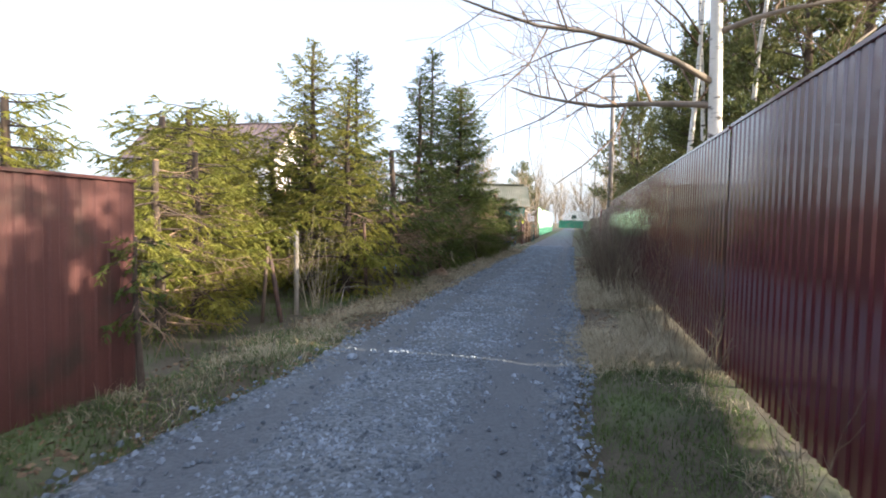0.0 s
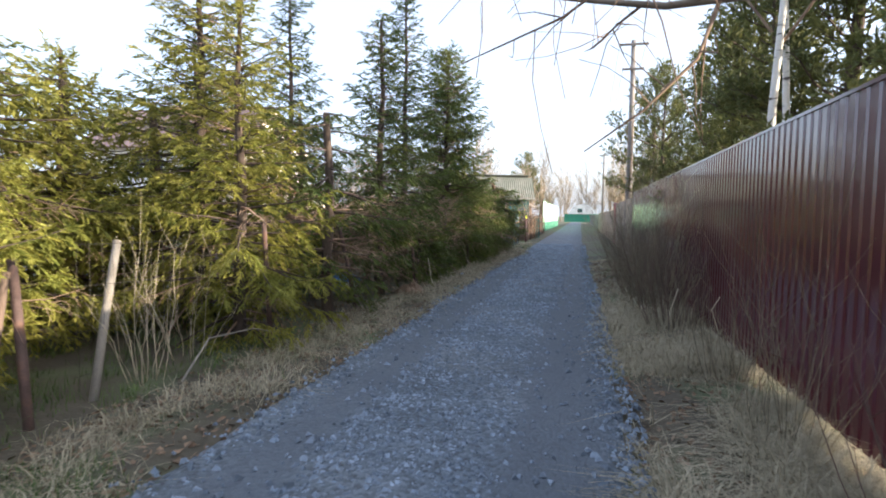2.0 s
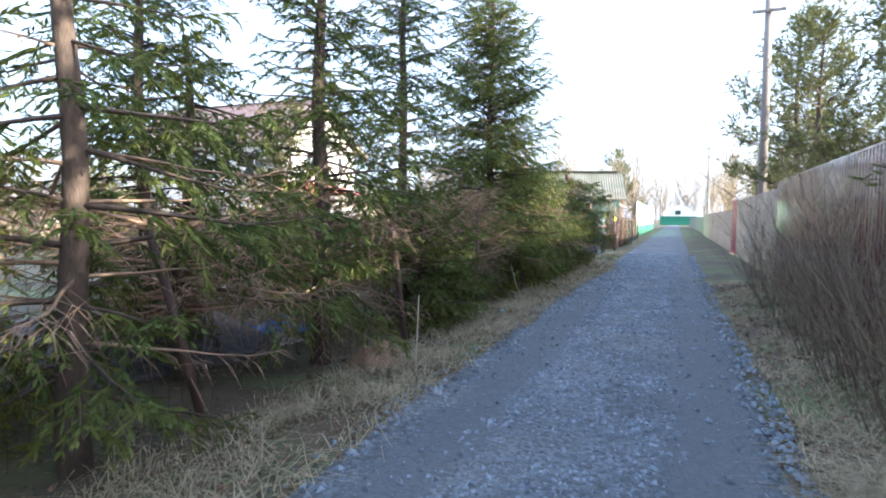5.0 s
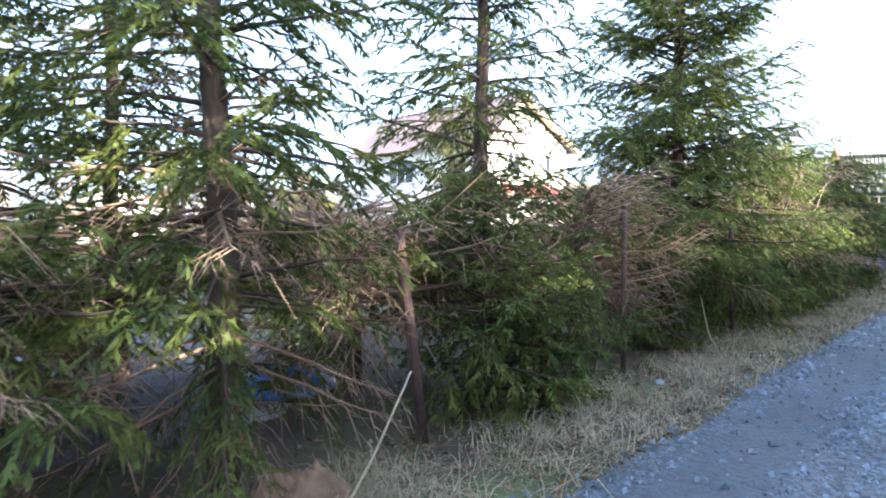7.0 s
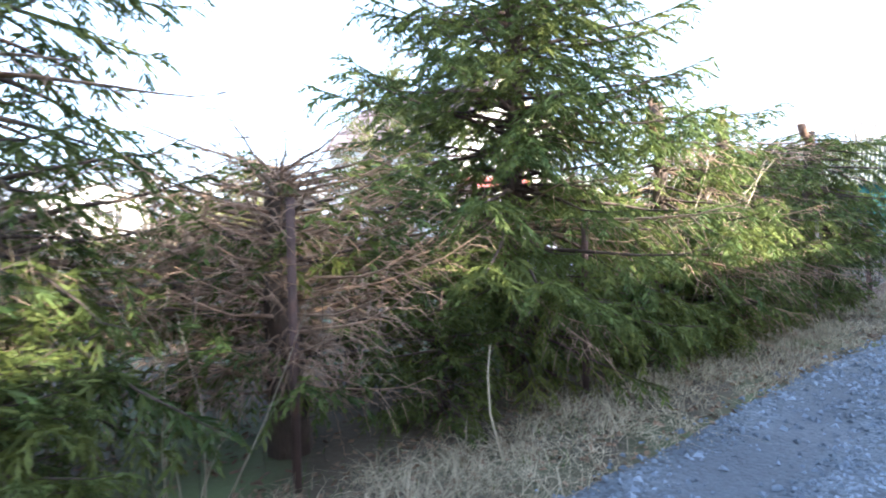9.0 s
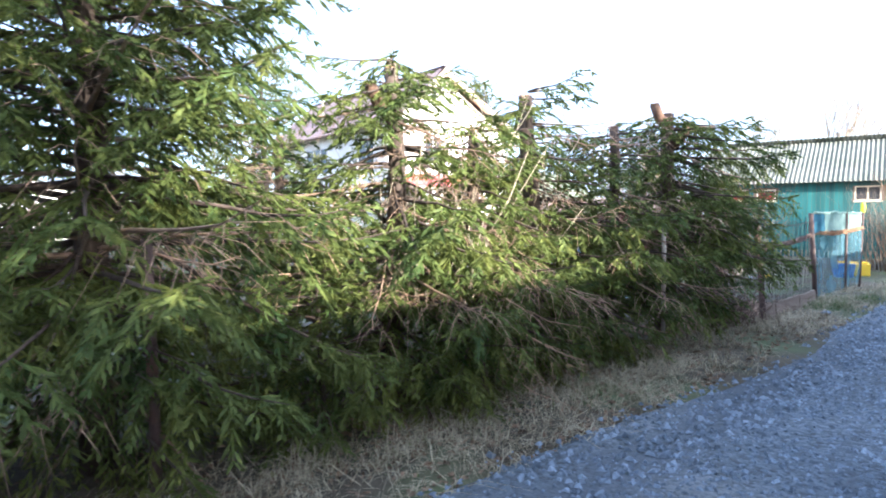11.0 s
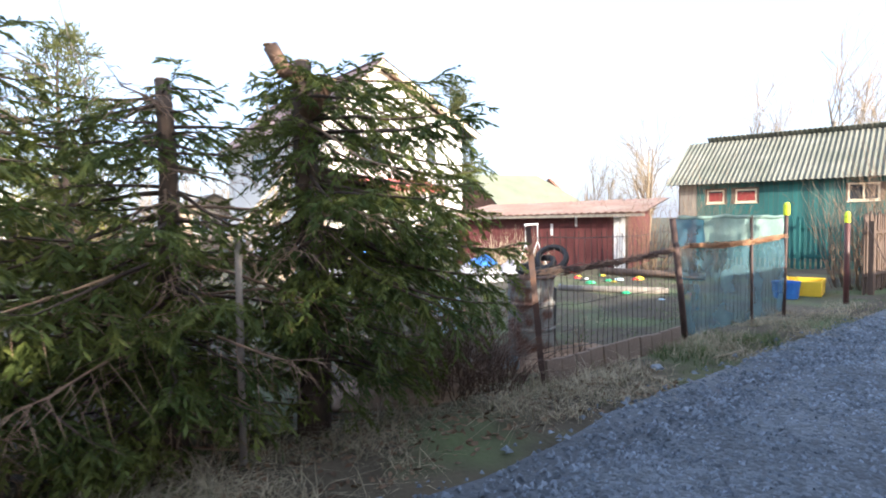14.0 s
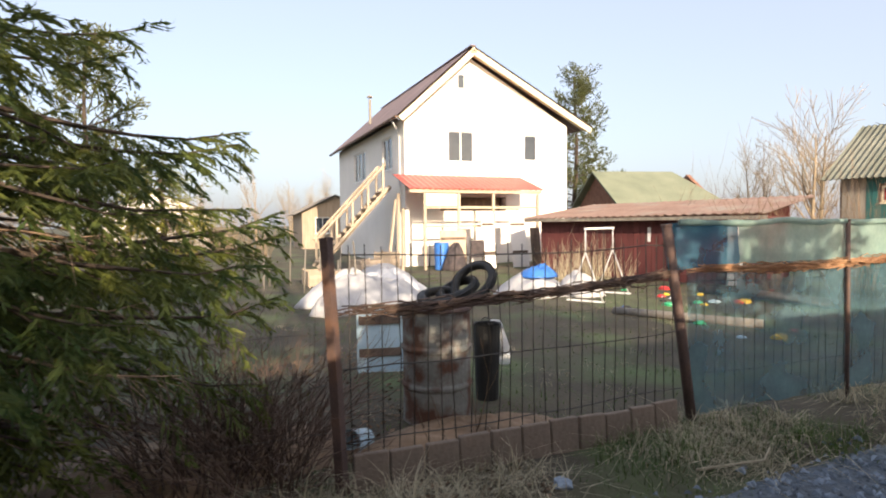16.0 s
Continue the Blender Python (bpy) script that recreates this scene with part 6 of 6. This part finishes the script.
heap("brown_mound", "brown moss-grown mound at the verge edge", -3.25, 13.2, 0.28, 0.3, 0.18, LITTER, 14, "mound")
heap("covered_stack", "white sheeting spread over garden beds", -14.0, 29.0, 1.6, 0.8, 0.38, GREYSHEET, 15, "covered heap")


def bucket(place, r, h, mat, label, cat="bucket", lid=None):
    b = thing(cat.replace(" ", "_"), place, label, cat)
    part("body", lathe([(r * 0.82, 0), (r * 0.85, 0.01), (r, h), (r * 1.05, h + 0.01), (r * 0.95, h + 0.005), (r * 0.78, 0.02)], 18), mat, b)
    tubes("handle", [([(r * math.cos(a), 0, h - 0.02 + r * 0.7 * math.sin(a)) for a in np.linspace(0, math.pi, 9)], [0.004] * 9)], WIRE, b, 4)
    if lid:
        part("lid", lathe([(r * 1.06, h + 0.012), (r * 1.08, h + 0.03), (r * 0.4, h + 0.05)], 18), lid, b, "pale lid")
    return b


bucket((-5.3, 28.0, -0.05), 0.065, 0.09, WHITEPVC, "small white plastic pot lying on the lawn", "plastic pot")
bucket((-4.35, 27.35, -0.06), 0.11, 0.62, RUBBER, "tall black plastic bin beside a drum", "bin")
bucket(pose(-4.5, 27.55, 0.3, 30, 20, 0), 0.10, 0.25, WHITEPVC, "white plastic can tipped against a bin", "plastic can")
bucket(pose(-3.75, 26.2, 0.0, 80, 0, 40), 0.08, 0.16, LIGHTBLUE, "pale blue plastic tub tipped over on soil", "plastic tub")
bucket((-16.6, 31.6, -0.05), 0.24, 0.85, BLUE, "blue plastic barrel by the porch", "plastic barrel")
bucket((-8.4, 11.0, -0.06), 0.26, 0.85, BLUE, "blue plastic water barrel in a garden", "plastic barrel")
bucket((-4.0, 33.0, -0.06), 0.22, 0.28, BLUE, "blue plastic tub on the verge", "plastic tub")


def yellow_box():
    b = thing("plastic_crate", pose(-4.0, 33.75, -0.05, 0, 0, 15), "bright yellow open plastic crate on the verge", "crate")
    for a in ((-0.3, 0.3, -0.42, -0.4), (-0.3, 0.3, 0.4, 0.42), (-0.3, -0.28, -0.4, 0.4), (0.28, 0.3, -0.4, 0.4)):
        part("side", box_bm(*a, 0, 0.26, 0.006), YELLOWTUB, b)
    part("base", box_bm(-0.28, 0.28, -0.4, 0.4, 0, 0.02), YELLOWTUB, b)
    part("rim", box_bm(-0.33, -0.3, -0.45, 0.45, 0.23, 0.27, 0.005), YELLOWTUB, b)


yellow_box()


def swing_frame():
    s = thing("swing_frame", pose(-9.1, 32.0, -0.05, 0, 0, -57), "white tubular garden swing frame", "swing")
    top = 1.32
    part("top_bar", box_bm(-0.75, 0.75, -0.02, 0.02, top - 0.02, top + 0.02, 0.006), WHITEPVC, s)
    for x in (-0.72, 0.72):
        tubes("upright", [([(x, 0, top), (x, 0, top - 0.45)], [0.016, 0.016])], GREYSHEET, s, 8)
        for y in (-0.33, 0.33):
            tubes("leg", [([(x, 0, top - 0.43), (x, y, 0.0)], [0.014, 0.014])], GREYSHEET, s, 8)
        part("foot_bar", box_bm(x - 0.015, x + 0.015, -0.36, 0.36, 0.0, 0.03), WHITEPVC, s)
    for x in (-0.2, 0.15):
        tubes("rope", [([(x, 0, top), (x + 0.02, 0.02, 0.5)], [0.006, 0.006])], WIRE, s, 4)


swing_frame()
for i, (x, y, n, h) in enumerate(((-10.9, 32.2, 60, 1.05), (-10.6, 32.9, 60, 1.0), (-11.2, 33.0, 50, 1.1), (-10.3, 33.4, 30, 0.9))):
    shrub("reed_clump", (x, y, -0.05), "clump of tall bleached dry stems on the lawn", 130 + i, n, h, 0.45, PALETWIG, "dry stem clumps", r0=0.007, forks=0.6)
for i, (x, y, n, h) in enumerate(((-8.3, 35.5, 60, 2.2), (-7.3, 36.5, 60, 2.4), (-12, 37.5, 40, 2.8), (-3.6, 35.2, 70, 2.0), (-3.5, 36.6, 80, 2.4), (-3.4, 38.2, 80, 2.5), (-3.6, 40, 60, 2.3))):
    shrub("bare_shrub", (x, y, -0.05), "tall leafless brown shrub near a fence", 150 + i, n, h, 0.7, TWIG, "bare shrubs", r0=0.008, forks=1.8)


def lean_board(x, y, z, w, h, tilt, turn, mat, label):
    b = thing("leaning_panel", pose(x, y, z, tilt, 0, turn), label, "board", "boards leaning by the porch")
    part("panel", box_bm(-w / 2, w / 2, -0.02, 0.02, 0, h, 0.004), mat, b)
    part("batten", box_bm(-w / 2 + 0.02, w / 2 - 0.02, -0.035, -0.021, h * 0.25, h * 0.25 + 0.08), BROWNWOOD, b)
    part("batten", box_bm(-w / 2 + 0.02, w / 2 - 0.02, -0.035, -0.021, h * 0.75, h * 0.75 + 0.08), BROWNWOOD, b)


lean_board(-16.35, 33.2, -0.05, 0.45, 1.85, -9, 91.7, WHITEWALL, "old white door leaning against a porch post")
lean_board(-16.4, 34.35, -0.05, 0.6, 1.85, -12, 91.7, WHITEWALL, "old panelled door leaning under the porch")
lean_board(-16.5, 35.0, -0.05, 0.35, 1.3, -8, 91.7, BROWNWOOD, "brown board leaning beside the porch")
lean_board(-16.5, 32.0, -0.05, 0.9, 1.25, -5, 91.7, NEWWOOD, "pale boarding under the porch rail")
for k, (y0, y1, h) in enumerate(((30.1, 30.6, 2.4), (29.8, 30.5, 2.2), (30.3, 30.75, 1.9))):
    tagged(tubes("plank", [([(-16.3 - 0.1 * k, y0, -0.06), (-17.9, y1, h)], [0.05, 0.05])], NEWWOOD, None, 4, smooth=False), "long pale plank leaning on the house corner", "plank", "leaning planks")


def chair(x, y, turn):
    c = thing("garden_chair", pose(x, y, -0.05, 0, 0, turn), "dark folding chair draped with clothes", "chair")
    part("seat", box_bm(-0.22, 0.22, -0.22, 0.22, 0.42, 0.46, 0.01), DARKCLOTH, c)
    part("backrest", box_bm(-0.22, 0.22, 0.2, 0.25, 0.5, 0.92, 0.01), DARKCLOTH, c)
    for a in (-0.2, 0.2):
        for b in (-0.2, 0.22):
            part("leg", box_bm(a - 0.015, a + 0.015, b - 0.015, b + 0.015, 0, 0.5 if b > 0 else 0.42), WIRE, c)


lean_board(-5.5, 26.75, -0.06, 0.45, 0.62, -10, 80, LIGHTBLUE, "pale blue plastic panel leaning behind a drum")
heap("garden_bed", "raised bed of brown soil and dead leaves", -3.62, 26.85, 0.34, 0.75, 0.12, LITTER, 21, "garden bed", crumple=1.0)
heap("garden_bed", "bare brown soil bed under the canes", -3.9, 25.2, 0.6, 0.9, 0.10, LITTER, 22, "garden bed", crumple=1.0)


def crate(x, y, w, h, turn, label):
    """A slatted wooden box on end posts."""
    c = thing("wooden_crate", pose(x, y, -0.05, 0, 0, turn), label, "crate", "old crates in the yard")
    for sx in (-1, 1):
        for sy in (-1, 1):
            part("corner_post", box_bm(sx * w / 2 - 0.02, sx * w / 2 + 0.02, sy * w / 2 - 0.02, sy * w / 2 + 0.02, 0, h), BEIGEM, c)
    for k in range(4):
        z = 0.03 + k * (h - 0.05) / 4
        for q in (-1, 1):
            part("slat", box_bm(-w / 2, w / 2, q * (w / 2 + 0.028) - 0.007, q * (w / 2 + 0.028) + 0.007, z, z + h / 5), BEIGEM, c)
            part("slat", box_bm(q * (w / 2 + 0.028) - 0.007, q * (w / 2 + 0.028) + 0.007, -w / 2, w / 2, z, z + h / 5), BEIGEM, c)


crate(-14.6, 28.7, 0.6, 0.55, 20, "weathered slatted crate by the outside stair")
crate(-15.4, 29.5, 0.5, 0.7, 50, "tall slatted crate by the outside stair")
crate(-13.6, 27.4, 0.7, 0.4, 5, "low slatted crate on the lawn")
rs = random.Random(77)
for k in range(16):
    x, y, hh = -10 - 5 * rs.random(), 25.4 + 2.6 * rs.random(), 0.6 + 0.5 * rs.random()
    tagged(tubes("garden_stake", [([(x, y, -0.1), (x + rs.gauss(0, 0.04), y + rs.gauss(0, 0.04), hh)], [0.017, 0.015])], WEATHERED, None, 6), "thin grey stake stuck in a garden bed", "stake", "garden stakes")
chair(-15.9, 32.5, 60)
heap("clothes_bundle", "dark clothes piled on a bench by the porch", -16.2, 31.9, 0.35, 0.4, 0.75, DARKCLOTH, 17, "clothes")

rnd = random.Random(9)
cols = ((REDPLASTIC, "red"), (YELLOWTUB, "yellow"), (BLUE, "blue"), (WHITEPVC, "white"), (GREENPLASTIC, "green"), (LIGHTBLUE, "pale blue"), (RUBBER, "black"))
for i in range(26):
    x, y = -8.2 + rnd.gauss(0, 0.7), 33.2 + rnd.gauss(0, 0.8)
    if i > 20:
        x, y = -5.2 + rnd.gauss(0, 0.4), 31.6 + rnd.gauss(0, 0.5)
    m, nm = cols[rnd.randrange(7)]
    s = rnd.uniform(0.04, 0.10)
    bm = bmesh.new()
    bmesh.ops.create_icosphere(bm, subdivisions=2, radius=1)
    for v in bm.verts:
        v.co *= 1 + 0.35 * noise.noise(v.co * 1.5 + Vector((i, 0, 0)))
        v.co = Vector((v.co.x * s * 1.4, v.co.y * s, max(-0.3, v.co.z) * s * 0.7))
    me = bpy.data.meshes.new("plastic_toy")
    bm.to_mesh(me)
    bm.free()
    me.materials.append(m)
    o = new("plastic_toy", me)
    o.matrix_world = pose(x, y, -0.06 + 0.2 * s, 0, 0, rnd.uniform(0, 360))
    tagged(o, nm + " plastic garden toy lying on the ground", "toy", "scattered garden toys")


def log(a, b, r, label, mat=WEATHERED):
    tagged(tubes("log", [([a, b], [r, r * 0.9])], mat, None, 9), label, "log", "logs on the lawn")


log((-5.6, 32.0, 0.0), (-7.4, 31.0, 0.0), 0.07, "weathered log laid along a garden bed")
log((-8.8, 34.2, 0.05), (-6.2, 34.4, 0.05), 0.09, "brown log edging a garden bed", BROWNWOOD)
board_fence("teal pointed picket fence before the barn", -9.0, 0, 6.0, 1.35, TEAL, 0.07, 0.05, 0.05, pointed=True).matrix_world = pose(-8.6, 38.6, 0, 0, 0, -82)

# fine detail on the verges
def stick(pts, r, label, mat=PALETWIG):
    tagged(tubes("fallen_stick", [(pts, [r * (1 - 0.15 * i) for i in range(len(pts))])], mat, None, 5), label, "stick", "sticks on the verge")


stick([(-2.95, 17.5, -0.02), (-3.1, 17.55, 0.2), (-3.17, 17.6, 0.4), (-3.25, 17.7, 0.55)], 0.008, "pale crooked stick upright in the verge")
stick([(-2.75, 12.95, -0.02), (-2.95, 13.4, 0.25), (-3.1, 13.75, 0.55)], 0.008, "long bleached stalk leaning over the verge")
stick([(0.75, 10.6, -0.02), (0.72, 10.55, 0.3), (0.8, 10.6, 0.55)], 0.009, "pale bent stalk before the bushes")
stick([(0.95, 9.4, -0.02), (0.98, 9.4, 0.28), (0.92, 9.45, 0.5), (1.0, 9.5, 0.62)], 0.008, "pale bent stalk before the bushes")
stick([(-3.3, 7.3, 0.05), (-3.5, 7.9, 0.25), (-3.45, 8.5, 0.22), (-3.3, 8.9, 0.1)], 0.01, "fallen grey branch across the verge", WEATHERED)
stick([(-2.6, 27.8, 0.0), (-2.5, 28.2, 0.03), (-2.75, 28.6, 0.02), (-2.7, 28.9, 0.0)], 0.009, "pale root lying on the grass")
for i, (x, y, s) in enumerate(((0.9, 2.75, 0.035), (-2.05, 4.75, 0.045), (-2.7, 27.0, 0.05), (-2.95, 16.2, 0.04))):
    bm = bmesh.new()
    bmesh.ops.create_icosphere(bm, subdivisions=2, radius=1)
    for v in bm.verts:
        v.co *= s * (1 + 0.4 * noise.noise(v.co * 1.3 + Vector((i * 5, 0, 0))))
        v.co.z *= 0.7
    me = bpy.data.meshes.new("field_stone")
    bm.to_mesh(me)
    bm.free()
    me.materials.append(STONE)
    o = new("field_stone", me)
    o.matrix_world = Matrix.Translation((x, y, 0.02))
    tagged(o, "pale grey stone lying on the ground", "stone", "loose stones")
